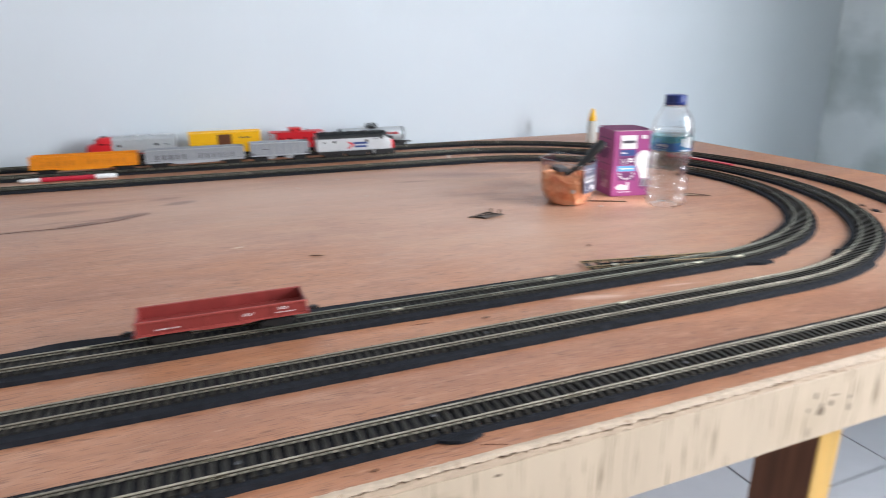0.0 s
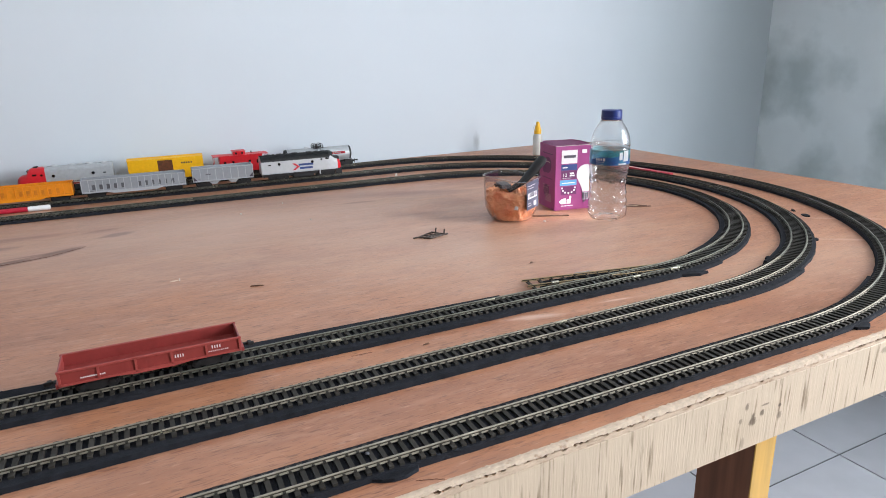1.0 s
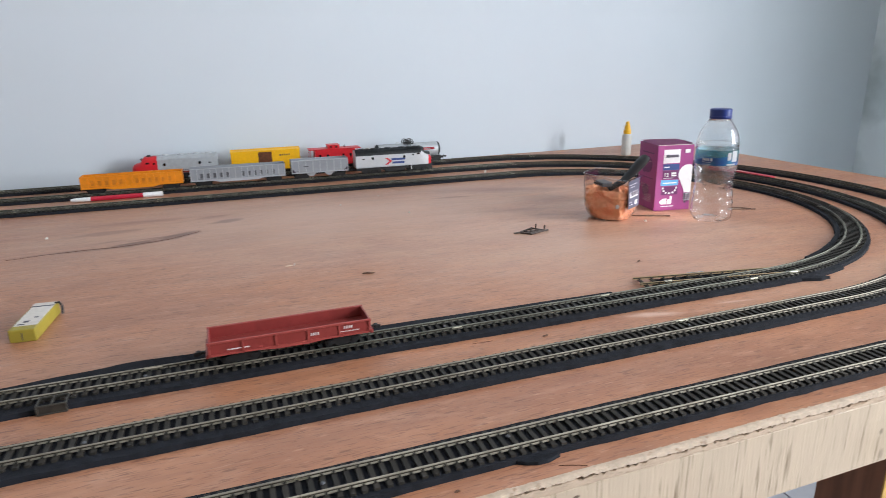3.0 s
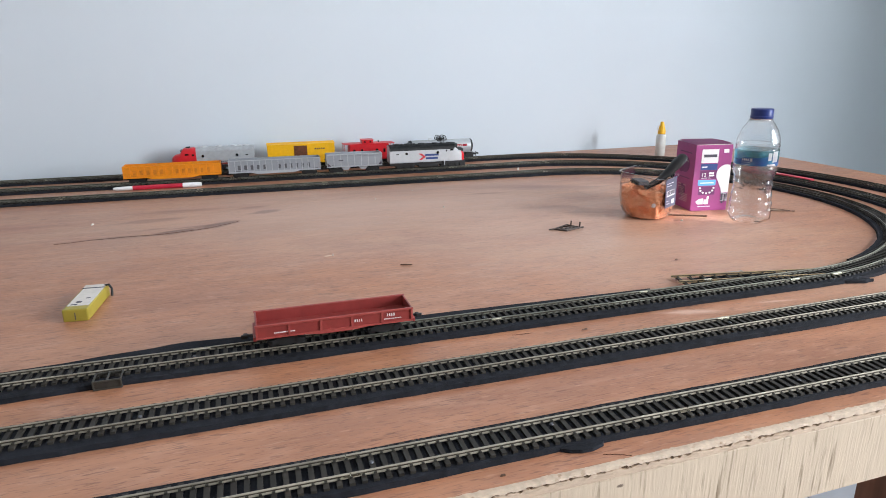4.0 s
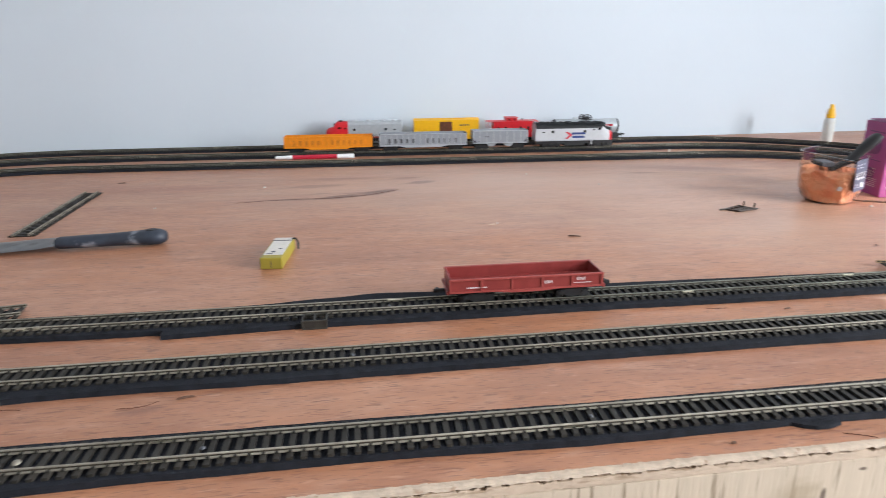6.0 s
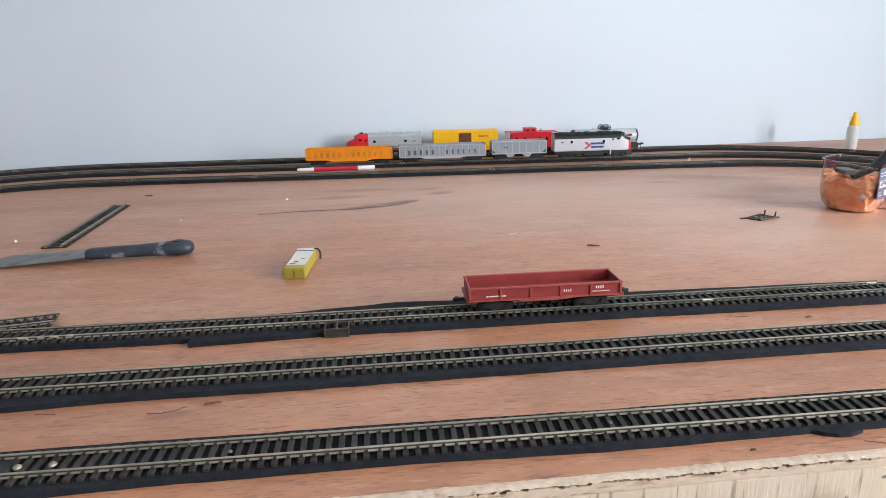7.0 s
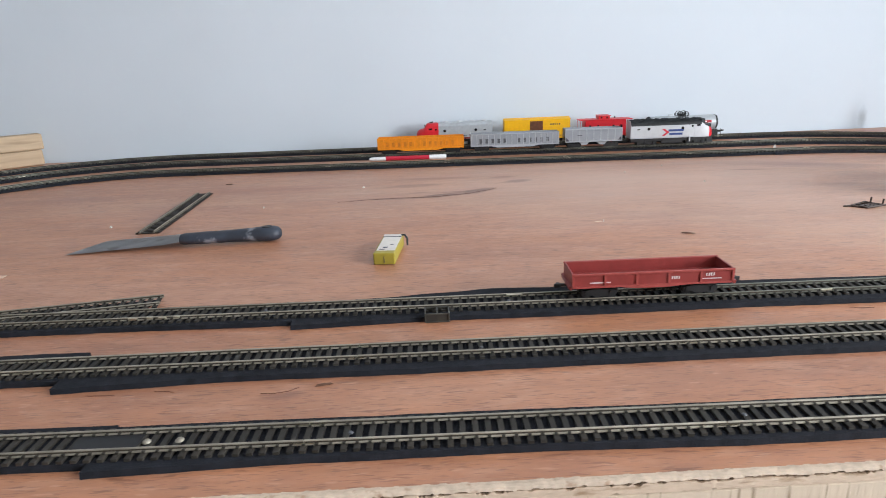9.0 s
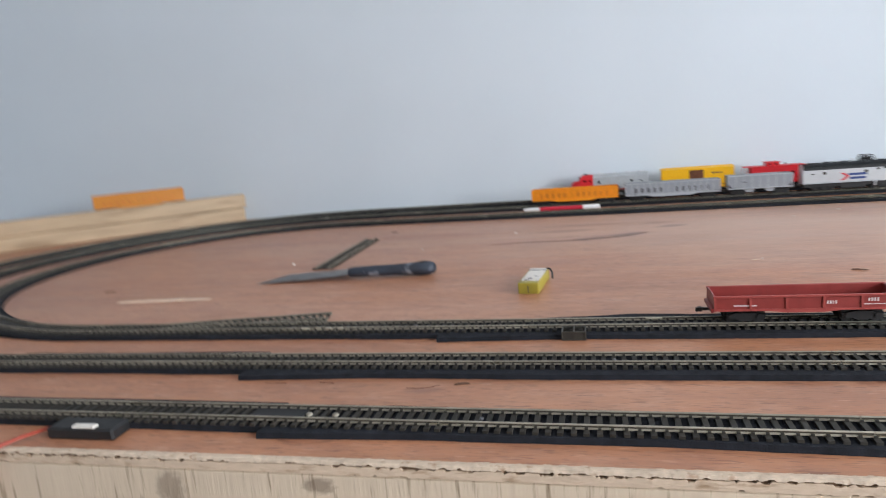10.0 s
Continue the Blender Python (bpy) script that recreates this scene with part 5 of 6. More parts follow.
def bulb_box(m):
    th = thing("bulb_box", m, "magenta cardboard light bulb box with printed bulb", "box")
    w, d, h = 0.064, 0.064, 0.1115
    bm = bx(B(), 0, 0, 0, w, d, h - 0.0015, 0.0006)
    part("carton", bm, M_MAGENTA, th)
    bm = B()
    vs = [bm.verts.new(p) for p in ((0.0006, 0.001, h - 0.0012), (w - 0.0006, 0.001, h - 0.0002), (w - 0.0006, d * 0.5, h + 0.0010), (w - 0.0006, d - 0.001, h + 0.0002), (0.0006, d - 0.001, h + 0.0008), (0.0006, d * 0.5, h - 0.0002))]
    bm.faces.new(vs)
    bmesh.ops.solidify(bm, geom=bm.faces[:], thickness=0.0005)
    part("top_flap", bm, M_MAGENTA, th, "slightly bowed top flap")

    def panel(name, x0, x1, z0, z1, material, label="", lift=0.00012):
        return part(name, bx(B(), x0, -lift - 0.0002, z0, x1, -lift + 0.0002, z1), material, th, label)

    panel("white_panel", 0.011, 0.040, 0.080, 0.1025, M_PRINT_W, "white brand panel")
    panel("brand_mark", 0.0145, 0.037, 0.0895, 0.0940, M_PRINT_D, "dark brand mark", 0.0006)
    panel("blue_panel", 0.011, 0.040, 0.0685, 0.0785, M_BLUE, "dark blue panel")
    panel("purple_panel", 0.011, 0.040, 0.0535, 0.0680, M_MAGENTA_D, "dark purple panel")
    panel("cyan_panel", 0.009, 0.040, 0.0425, 0.0520, M_CYAN, "light blue panel")
    panel("lower_panel", 0.011, 0.040, 0.0270, 0.0410, M_MAGENTA_D, "dark purple panel")
    bars(th, "print_lines", [(0.013, 0.022, 0.0725, 0.0745), (0.0265, 0.0345, 0.0615, 0.0645), (0.0265, 0.0355, 0.0580, 0.0605), (0.013, 0.030, 0.0550, 0.0556), (0.0125, 0.036, 0.0463, 0.0478), (0.012, 0.034, 0.0070, 0.0082), (0.048, 0.057, 0.0965, 0.1025)], -0.0009, M_PRINT_W, "small white print")
    bm = B()
    for i in range(7):
        a = math.pi * i / 6
        cyl(bm, (0.025 + 0.012 * math.cos(a), -0.0010, 0.0385 - 0.009 * math.sin(a)), 0.0017, 0.0005, "y", 10)
    tagged(part("badge", bm, M_PRINT_W, th, "fan of white dots"), kind="stuff")
    part("number", written("12", 0.0088, pose(0.0130, -0.0009, 0.0576, 90)), M_PRINT_W, th, "white number 12")
    bm = B()
    for ring, r in ((9, 0.0125), (7, 0.0090), (5, 0.0055)):
        for i in range(ring):
            a = math.pi * i / (ring - 1)
            cyl(bm, (-0.0012, 0.033 + r * math.cos(a), 0.040 - r * math.sin(a)), 0.0008, 0.0004, "x", 8)
    tagged(part("side_badge", bm, M_PRINT_F, th, "fan of pale dots"), kind="stuff")
    bm = B()
    prism(bm, [(0.008, 0.015), (0.012, 0.011), (0.021, 0.011), (0.021, 0.021), (0.016, 0.0205), (0.012, 0.019)], -0.0006, -0.0001)
    prism(bm, [(0.0225, 0.011), (0.030, 0.011), (0.031, 0.024), (0.0275, 0.025), (0.027, 0.019), (0.0225, 0.019)], -0.0006, -0.0001)
    part("pictogram", bm, M_PRINT_W, th, "white pictogram")
    bm = B()
    out = [(0.0635, 0.072)] + [(0.056 + 0.0165 * math.cos(a) * (1.0 if math.cos(a) > -2 else 1), 0.0605 + 0.0165 * math.sin(a)) for a in [radians(q) for q in range(70, 235, 15)]] + [(0.050, 0.036), (0.0515, 0.030), (0.0635, 0.030)]
    out = [(min(x, 0.0636), z) for x, z in out]
    prism(bm, out, -0.0006, -0.0001)
    part("printed_bulb", bm, M_PRINT_W, th, "printed white lamp bulb")
    bm = B()
    for k in range(4):
        bx(bm, 0.0515, -0.0006, 0.016 + 0.0035 * k, 0.0632, -0.0001, 0.0185 + 0.0035 * k)
    part("printed_cap", bm, M_GREY_CAR, th, "printed grey lamp cap")
    bm = B()
    for x0, x1, z0, z1 in ((0.0520, 0.0545, 0.0175, 0.0285), (0.0575, 0.0590, 0.0140, 0.0270), (0.0530, 0.0560, 0.0120, 0.0150), (0.0605, 0.0618, 0.0200, 0.0285)):
        bx(bm, x0, -0.0010, z0, x1, -0.0006, z1)
    tagged(part("cap_print", bm, M_PRINT_D, th, "dark print on the lamp cap"), kind="stuff")
    bm = B()
    for y, z, r in ((0.030, 0.075, 0.014), (0.042, 0.068, 0.008), (0.034, 0.030, 0.011)):
        cyl(bm, (-0.0004, y, z), r, 0.0006, "x", 20)
    bx(bm, -0.0004, 0.012, 0.094, 0.0002, 0.050, 0.096), bx(bm, -0.0004, 0.012, 0.052, 0.0002, 0.050, 0.0535)
    part("side_print", bm, M_MAGENTA_D, th, "dark side print")
    bm = B()
    for k in range(5):
        bx(bm, -0.0006, 0.014, 0.0130 + 0.0028 * k, -0.0001, 0.040 - 0.004 * (k % 3), 0.0138 + 0.0028 * k)
    bx(bm, -0.0006, 0.020, 0.080, -0.0001, 0.036, 0.0815)
    tagged(part("fine_print", bm, M_PRINT_F, th, "pale fine print"), kind="stuff")
    part("flap_edge", bx(B(), 0.0004, -0.0002, 0.1096, 0.0636, 0.0004, 0.1103), M_CHIP, th, "worn pale edge of the carton")
    return th


bulb_box(pose(0.6430, 0.8790, T, 0, 0, -11))


def squarish(a, power, turn):
    """Radius of a square with rounded corners (power 2: a circle), one corner at the angle turn."""
    c, d = abs(math.cos(a - turn + math.pi / 4)), abs(math.sin(a - turn + math.pi / 4))
    return 1 / (c ** power + d ** power) ** (1 / power)


def cup_ring(bm, half, z, power, seg=64, tilt=0.0, rough=None):
    ring = []
    for i in range(seg):
        a = 2 * math.pi * i / seg
        q = half * squarish(a, power, radians(-103)) * (rough(a, z) if rough else 1)
        ring.append(bm.verts.new((q * math.cos(a), q * math.sin(a), z + tilt * q * math.cos(a - radians(125)))))
    return ring


def skin(bm, rings):
    n = len(rings[0])
    for a, b in zip(rings, rings[1:]):
        for i in range(n):
            bm.faces.new((a[i], a[(i + 1) % n], b[(i + 1) % n], b[i]))


CUP_LEVELS = ((0.0290, 0.0010, 2.0, 0), (0.0335, 0.0040, 2.1, 0), (0.0372, 0.0110, 2.5, 0), (0.0390, 0.0210, 3.0, 0.02), (0.0388, 0.0330, 3.8, 0.04), (0.0376, 0.0500, 5.5, 0.07), (0.0368, 0.0690, 8.0, 0.10))


def cup(m):
    th = thing("dessert_cup", m, "clear square plastic cup holding crumpled orange paper", "cup")
    bm = B()
    rings = [cup_ring(bm, h, z, p, tilt=t) for h, z, p, t in CUP_LEVELS]
    rings += [cup_ring(bm, 0.0384, 0.0698, 8.0, tilt=0.10), cup_ring(bm, 0.0384, 0.0710, 8.0, tilt=0.10), cup_ring(bm, 0.0362, 0.0712, 8.0, tilt=0.10)]
    rings += [cup_ring(bm, h - 0.0012, z, p, tilt=t) for h, z, p, t in CUP_LEVELS[:0:-1]]
    skin(bm, rings)
    bm.faces.new(rings[0][::-1])
    part("cup_body", bm, M_CUP, th, smooth=True).visible_shadow = False
    # printed label on one flat side
    face = Matrix.Rotation(radians(-58), 4, "Z")
    bm = bx(B(), 0.0394, -0.028, 0.022, 0.0397, 0.016, 0.066)
    for v in bm.verts:
        v.co = face @ Vector((v.co.x - (v.co.z - 0.022) * 0.030, v.co.y, v.co.z))
    lab = part("label", bm, mat("slate_label", (0.06, 0.06, 0.10), 0.4, vary=0.15, scale=60), th, "dark printed label")
    bm = B()
    for y0, y1, z0, z1 in ((-0.023, 0.010, 0.039, 0.048), (-0.002, 0.008, 0.026, 0.033), (-0.024, -0.002, 0.0550, 0.0558), (-0.024, 0.004, 0.0590, 0.0598), (-0.024, -0.010, 0.0275, 0.0283), (-0.024, -0.014, 0.0315, 0.0323)):
        bx(bm, 0.0396, y0, z0, 0.0399, y1, z1)
    for v in bm.verts:
        v.co = face @ Vector((v.co.x - (v.co.z - 0.022) * 0.030, v.co.y, v.co.z))
    tagged(part("label_print", bm, M_PRINT_W, lab, "white print"), kind="stuff")
    bm = B()
    for k in range(9):
        bx(bm, 0.0398, -0.021 + 0.0033 * k, 0.041, 0.0401, -0.0197 + 0.0033 * k + 0.0007 * (k % 3), 0.0475)
    for v in bm.verts:
        v.co = face @ Vector((v.co.x - (v.co.z - 0.022) * 0.030, v.co.y, v.co.z))
    tagged(part("bar_print", bm, M_PRINT_D, lab, "dark bars on the white field"), kind="stuff")
    return th


CUP = pose(0.5560, 0.8770, T)
cup(CUP)


def crease(p, k):
    """Sharp folds of crumpled paper."""
    return abs(noise.noise(p * k)) + 0.5 * abs(noise.noise(p * k * 2.3 + Vector((3, 1, 7))))


bm = B()
rings = []
for k in range(22):
    z = 0.0022 + 0.046 * k / 21
    f = z / 0.069
    half = 0.0282 + 0.0092 * min(1, z / 0.018) ** 0.7 - 0.0016 * max(0, (z - 0.030) / 0.020)
    rings.append(cup_ring(bm, half, z, 2.0 + 2.6 * min(1, z / 0.05), 120, 0.10 * f, lambda a, z: 1.035 - 0.27 * crease(Vector((math.cos(a) * 0.034, math.sin(a) * 0.034, z * 0.9)), 50) * min(1, z / 0.008)))
for k in range(1, 16):
    g = k / 16
    ring = []
    for i in range(120):
        a = 2 * math.pi * i / 120
        q = 0.0352 * squarish(a, 4.6, radians(-103)) * (1 - g)
        p = Vector((q * math.cos(a), q * math.sin(a), 0))
        ring.append(bm.verts.new((p.x, p.y, 0.0482 + 0.07 * p.dot(Vector((-0.57, 0.82, 0))) + min(1, 4 * g) * (0.012 * noise.noise(p * 70) - 0.016 * crease(p + Vector((0, 0, 0.4)), 75)) + 0.015 * math.exp(-(((p.x + 0.002) / 0.010) ** 2 + ((p.y + 0.004) / 0.006) ** 2)))))
    rings.append(ring)
skin(bm, rings)
bm.faces.new(rings[0][::-1]), bm.faces.new(rings[-1])
paper = thing("crumpled_paper", CUP, "crumpled orange paper stuffed in the clear cup", "paper")
part("wad", bm, M_PAPER, paper)
bm = B()
q = [(0.0376 * squarish(radians(a), 3.2, radians(-103)), radians(a), z) for a, z in ((-117, 0.0235), (-110, 0.0225), (-108, 0.0270), (-112, 0.0300), (-116, 0.0285))]
bm.faces.new([bm.verts.new((r * math.cos(a), r * math.sin(a), z)) for r, a, z in q])
bmesh.ops.solidify(bm, geom=bm.faces[:], thickness=0.0004)
part("white_scrap", bm, M_PRINT_W, paper, "small white scrap among the folds")

bm = B()
rings = []
for x, z, w, h in ((-0.014, 0.049, 0.0060, 0.0030), (0.008, 0.060, 0.0070, 0.0040), (0.022, 0.073, 0.0085, 0.0055), (0.034, 0.086, 0.0098, 0.0066), (0.043, 0.0945, 0.0100, 0.0062), (0.0465, 0.0975, 0.0090, 0.0040)):
    rings.append([bm.verts.new((x - 0.7 * h * math.sin(a), w * math.cos(a), z + h * math.sin(a))) for a in [2 * math.pi * i / 14 for i in range(14)]])
skin(bm, rings)
bm.faces.new(rings[0][::-1]), bm.faces.new(rings[-1])
brush = thing("paint_brush", pose(0.5566, 0.8642, T, 0, 0, -12), "flat black paint brush leaning in the cup", "tool")
part("handle", bm, M_BLACK, brush, smooth=True)
# ferrule and bristles are added, for the dark tone seen through the cup
part("ferrule", bx(B(), -0.027, -0.004, 0.0530, -0.010, 0.026, 0.0600, 0.0012, 2), M_GREY_P, brush, "dark band added for the dim tone seen through the cup")
bm = B()
rnd = random.Random(8)
for i in range(40):
    y = -0.003 + 0.028 * i / 39
    tube(bm, [(-0.026, y, 0.0565 + rnd.uniform(-0.002, 0.002)), (-0.0300 + rnd.uniform(-0.001, 0.001), y + rnd.uniform(-0.001, 0.001), 0.0565 + rnd.uniform(-0.003, 0.002))], 0.0004, 4)
tagged(part("bristles", bm, M_BLACK, brush, "short black bristles added for the dim tone in the cup"), kind="stuff")


def glue_bottle(m):
    th = thing("glue_bottle", m, "small milky glue bottle with a yellow nozzle", "bottle")
    part("bottle_body", lathe(B(), [(0, 0), (0.0115, 0), (0.0125, 0.002), (0.0125, 0.048), (0.0105, 0.054), (0.007, 0.056), (0, 0.056)], 28), M_GLUE, th, smooth=True)
    noz = part("nozzle", lathe(B(), [(0, 0.056), (0.0098, 0.056), (0.0098, 0.064), (0.0085, 0.068), (0.005, 0.082), (0.0035, 0.087), (0, 0.087)], 24), M_YELLOW, th, smooth=True)
    bm = B()
    tube(bm, [(-0.009, 0, 0.066), (-0.015, 0, 0.069), (-0.016, 0, 0.074), (-0.011, 0, 0.078), (-0.005, 0, 0.079)], 0.0011, 8)
    part("cap_strap", bm, M_GLUE, noz, "pale looped strap", smooth=True)
    return th


glue_bottle(pose(0.9860, 1.4260, T, 0, 0, 10))


def marker_rod(m, L, label):
    th = thing("striped_rod", m, label, "rod")
    part("rod_body", cyl(B(), (-L / 2 + 0.036, 0, 0.0046), 0.0046, L - 0.072, "x", 20), M_ROD, th, smooth=True)
    part("rod_end", lathe_x(B(), [(0, -L / 2), (0.0025, -L / 2 + 0.0008), (0.0036, -L / 2 + 0.006), (0.0044, -L / 2 + 0.036), (0, -L / 2 + 0.0361)]), M_WHITE, th, "white tip", smooth=True)
    part("rod_end", lathe_x(B(), [(0, L / 2 - 0.0362), (0.0049, L / 2 - 0.036), (0.0049, L / 2 - 0.002), (0.0042, L / 2), (0, L / 2 + 0.0002)]), M_WHITE, th, "white tip", smooth=True)
    return th


def lathe_x(bm, prof):
    lathe(bm, prof, 20)
    bmesh.ops.transform(bm, matrix=Matrix.Translation((0, 0, 0.0046)) @ Matrix.Rotation(radians(90), 4, "Y"), verts=bm.verts)
    return bm


marker_rod(pose(-0.2245, 1.397, T + 0.0002, 0, 0, -1.5), 0.165, "red rod with white ends lying between the tracks")
rod = thing("red_block", pose(1.0150, 1.0700, T + 0.0002, 0, 0, -84), "long red plastic block beside the middle track", "block")
part("block_body", bx(B(), -0.085, -0.0065, 0, 0.082, 0.0065, 0.0105, 0.001, 2), M_ROD, rod)
part("paper_strip", bx(B(), -0.075, -0.0035, 0.0104, 0.010, 0.0005, 0.0108), M_CHIP, rod, "white paper strip")



def yellow_box(m):
    th = thing("small_box", m, "small flat yellow box with a white paper label", "box")
    w, l, h = 0.0235, 0.074, 0.013
    part("case", bx(B(), -w / 2, 0, 0, w / 2, l, h, 0.0012, 2), M_YCARD, th)
    lab = part("label", bx(B(), -w / 2 + 0.002, 0.010, h - 0.0001, w / 2 - 0.0012, l - 0.012, h + 0.0003), M_CHIP, th, "white paper label")
    tagged(part("label_print", bx(bx(bx(B(), -0.004, 0.018, h + 0.0002, 0.001, 0.0225, h + 0.0005), -0.007, 0.012, h + 0.0002, -0.001, 0.0145, h + 0.0005), 0.002, 0.030, h + 0.0002, 0.006, 0.032, h + 0.0005), M_PRINT_D, lab, "dark print"), kind="stuff")
    part("end_label", bx(B(), -w / 2 + 0.001, l - 0.010, h - 0.0001, w / 2 - 0.001, l - 0.001, h + 0.0004), M_CHIP, th)
    part("seam", bx(B(), -0.0004, -0.0003, 0.002, 0.0004, 0.0002, 0.0095), M_PRINT_D, th, "dark seam")
    part("dark_band", bx(B(), -w / 2 + 0.001, l - 0.0125, h, w / 2 - 0.001, l - 0.0105, h + 0.0006), M_PRINT_D, th)
    bm = tube(B(), [(w / 2 - 0.002, l - 0.006, h + 0.0005), (w / 2 + 0.002, l - 0.006, h + 0.001), (w / 2 + 0.005, l - 0.008, h - 0.003), (w / 2 + 0.0055, l - 0.012, 0.003)], 0.0012, 8)
    part("strap", bm, M_BLACK, th, "black strap", smooth=True)
    return th


yellow_box(pose(-0.2345, 0.6935, T, 0, 0, -6))


def putty_knife(m):
    th = thing("putty_knife", m, "steel putty knife with a worn dark rubber handle", "tool")
    bm = B()
    v = [bm.verts.new((x, y, z)) for x, y, z in ((-0.136, -0.004, 0.0006), (-0.106, 0.050, 0.0010), (-0.012, 0.040, 0.006), (0.002, 0.012, 0.009), (0.002, -0.009, 0.009), (-0.02, -0.010, 0.0065))]
    bm.faces.new(v)
    bmesh.ops.solidify(bm, geom=bm.faces[:], thickness=0.0009)
    part("blade", bm, M_STEEL, th, "dull stained steel blade")
    bm = B()
    rings = []
    for x, w, hgt in ((0, 0.0085, 0.0055), (0.004, 0.0110, 0.0068), (0.03, 0.0112, 0.0072), (0.06, 0.0108, 0.0074), (0.085, 0.0116, 0.0082), (0.102, 0.0132, 0.0092), (0.112, 0.0128, 0.0090), (0.118, 0.0096, 0.0072), (0.121, 0.0045, 0.004)):
        rings.append([bm.verts.new((x, w * math.cos(a), 0.0098 + hgt * math.sin(a))) for a in [2 * math.pi * i / 16 for i in range(16)]])
    for a, b in zip(rings, rings[1:]):
        for i in range(16):
            bm.faces.new((a[i], a[(i + 1) % 16], b[(i + 1) % 16], b[i]))
    bm.faces.new(rings[0][::-1]), bm.faces.new(rings[-1])
    h = part("handle", bm, M_HANDLE, th, "worn dark blue rubber handle", smooth=True)
    # black disc paints the dark of the hanging hole
    part("hang_hole", cyl(B(), (0, 0, 0.0155), 0.0048, 0.0036, "z", 20), M_BLACK, h).matrix_local = pose(0.104, 0, 0) @ Matrix.Diagonal((1.35, 1, 1, 1))
    return th


putty_knife(pose(-0.489, 0.800, T, 0, 0, 5))


def wire_frame(m):
    th = thing("wire_frame", m, "small rusty brown wire frame on the plywood", "scrap")
    c = [Vector(p) for p in ((-0.028, -0.001, 0.0014), (-0.011, -0.019, 0.0014), (0.025, -0.010, 0.0022), (0.008, 0.013, 0.0030))]
    lines = [(c[0], c[1]), (c[1], c[2]), (c[2], c[3]), (c[3], c[0]), (c[0].lerp(c[1], 0.5), c[3].lerp(c[2], 0.5)), (c[0].lerp(c[3], 0.36), c[1].lerp(c[2], 0.36)), (c[0].lerp(c[3], 0.7), c[1].lerp(c[2], 0.7)), (c[0].lerp(c[1], 0.8), c[2].lerp(c[3], 0.3)), (c[3].lerp(c[2], 0.3), c[3].lerp(c[2], 0.3) + Vector((0.001, 0, 0.0085))), (c[2].lerp(c[3], 0.05), c[2].lerp(c[3], 0.05) + Vector((0.001, 0, 0.0090))), (c[0] - Vector((0.012, 0.0, 0.0004)), c[0]), (c[2], c[2] + Vector((0.008, 0.001, 0.0)))]
    for a, b in lines:
        part("wire", tube(B(), [a, b], 0.0014, 6), M_RUST, th)
    return th


wire_frame(pose(0.3950, 0.8480, T) @ Matrix.Diagonal((0.74, 0.80, 0.9, 1)))

# two planks across the corner, and a wagon on them
STACK = pose(-1.1053, 1.5454, T, 0, 0, 40)
for k, (z0, z1, dx) in enumerate(((0.0003, 0.036, 0.026), (0.0363, 0.072, 0.031))):
    bm = bx(B(), -0.62, 0.0, z0, dx, 0.045 - 0.004 * k, z1, 0.003, 2)
    for v in bm.verts:
        v.co += Vector((0, 0.0008 * noise.noise(v.co * 20), 0.0006 * noise.noise(v.co * 14 + Vector((5, 0, 0))) if z0 > 0.001 else 0))
    solid("pine_plank", bm, M_PINE_D, "rough sawn pine plank stacked across the corner", "plank", group="stacked planks", m=STACK)
spare = ribbed_gondola(STACK @ pose(-0.228, 0.021, 0.0644), 0.212, 0.0440, M_OCHRE, 15, "dull orange model gondola body without wheels on stacked planks", M_FADED, "", False)

# terminal with wires at the front left
term = thing("track_terminal", pose(-0.510, 0.344, T + 0.0002), "black track terminal with a pale switch and wires", "terminal")
part("terminal_body", bx(B(), -0.026, -0.006, 0, 0.028, 0.012, 0.0085, 0.0015), M_BLACK, term)
part("switch", bx(B(), -0.004, -0.0065, 0.0085, 0.014, -0.001, 0.0105, 0.0006), M_CHIP, term, "pale sliding switch")
for dy in (0.0, 0.0035):
    bm = tube(B(), [(-0.024, 0.004 + dy, 0.005), (-0.034, -0.001 + dy, 0.004), (-0.043, -0.012 + dy, 0.0035), (-0.050 - dy, -0.0235, 0.002), (-0.053 - dy, -0.0268, -0.004), (-0.058 - dy, -0.0275, -0.03), (-0.070 - dy, -0.028, -0.30)], 0.0011, 8)
    part("wire", bm, M_WIRE, term, "red wire", smooth=True)

# small black fittings along the track
un = thing("uncoupler", pose(-0.1812, 0.5415, T + 0.0003) @ Matrix.Diagonal((0.84, 0.74, 0.72, 1)), "dark grey open plastic box beside the inner track", "fitting")
bm = B()
for z0, z1 in ((0.0, 0.0014), (0.0096, 0.0112)):
    for x0, y0, x1, y1 in ((-0.0125, -0.0105, 0.0125, -0.0090), (-0.0125, 0.0090, 0.0125, 0.0105), (-0.0125, -0.0090, -0.0110, 0.0090), (0.0110, -0.0090, 0.0125, 0.0090), (-0.0008, -0.0090, 0.0008, 0.0090)):
        bx(bm, x0, y0, z0, x1, y1, z1, 0.0002)
for x in (-0.0118, 0.0118):
    for y in (-0.0098, 0.0098):
        bx(bm, x - 0.0007, y - 0.0007, 0.0014, x + 0.0007, y + 0.0007, 0.0096)
part("frame", bm, mat("grey_plastic_frame", (0.040, 0.037, 0.030), 0.5, vary=0.2, scale=120), un, "worn grey edges")
part("panel", bx(B(), -0.0111, -0.0096, 0.0014, 0.0111, -0.0090, 0.0096), M_TIE, un)
part("panel", bx(B(), -0.0111, 0.0090, 0.0014, 0.0111, 0.0096, 0.0096), M_TIE, un)
part("base", bx(B(), -0.0110, -0.0089, 0, 0.0110, 0.0089, 0.0052), M_BLACK, un)
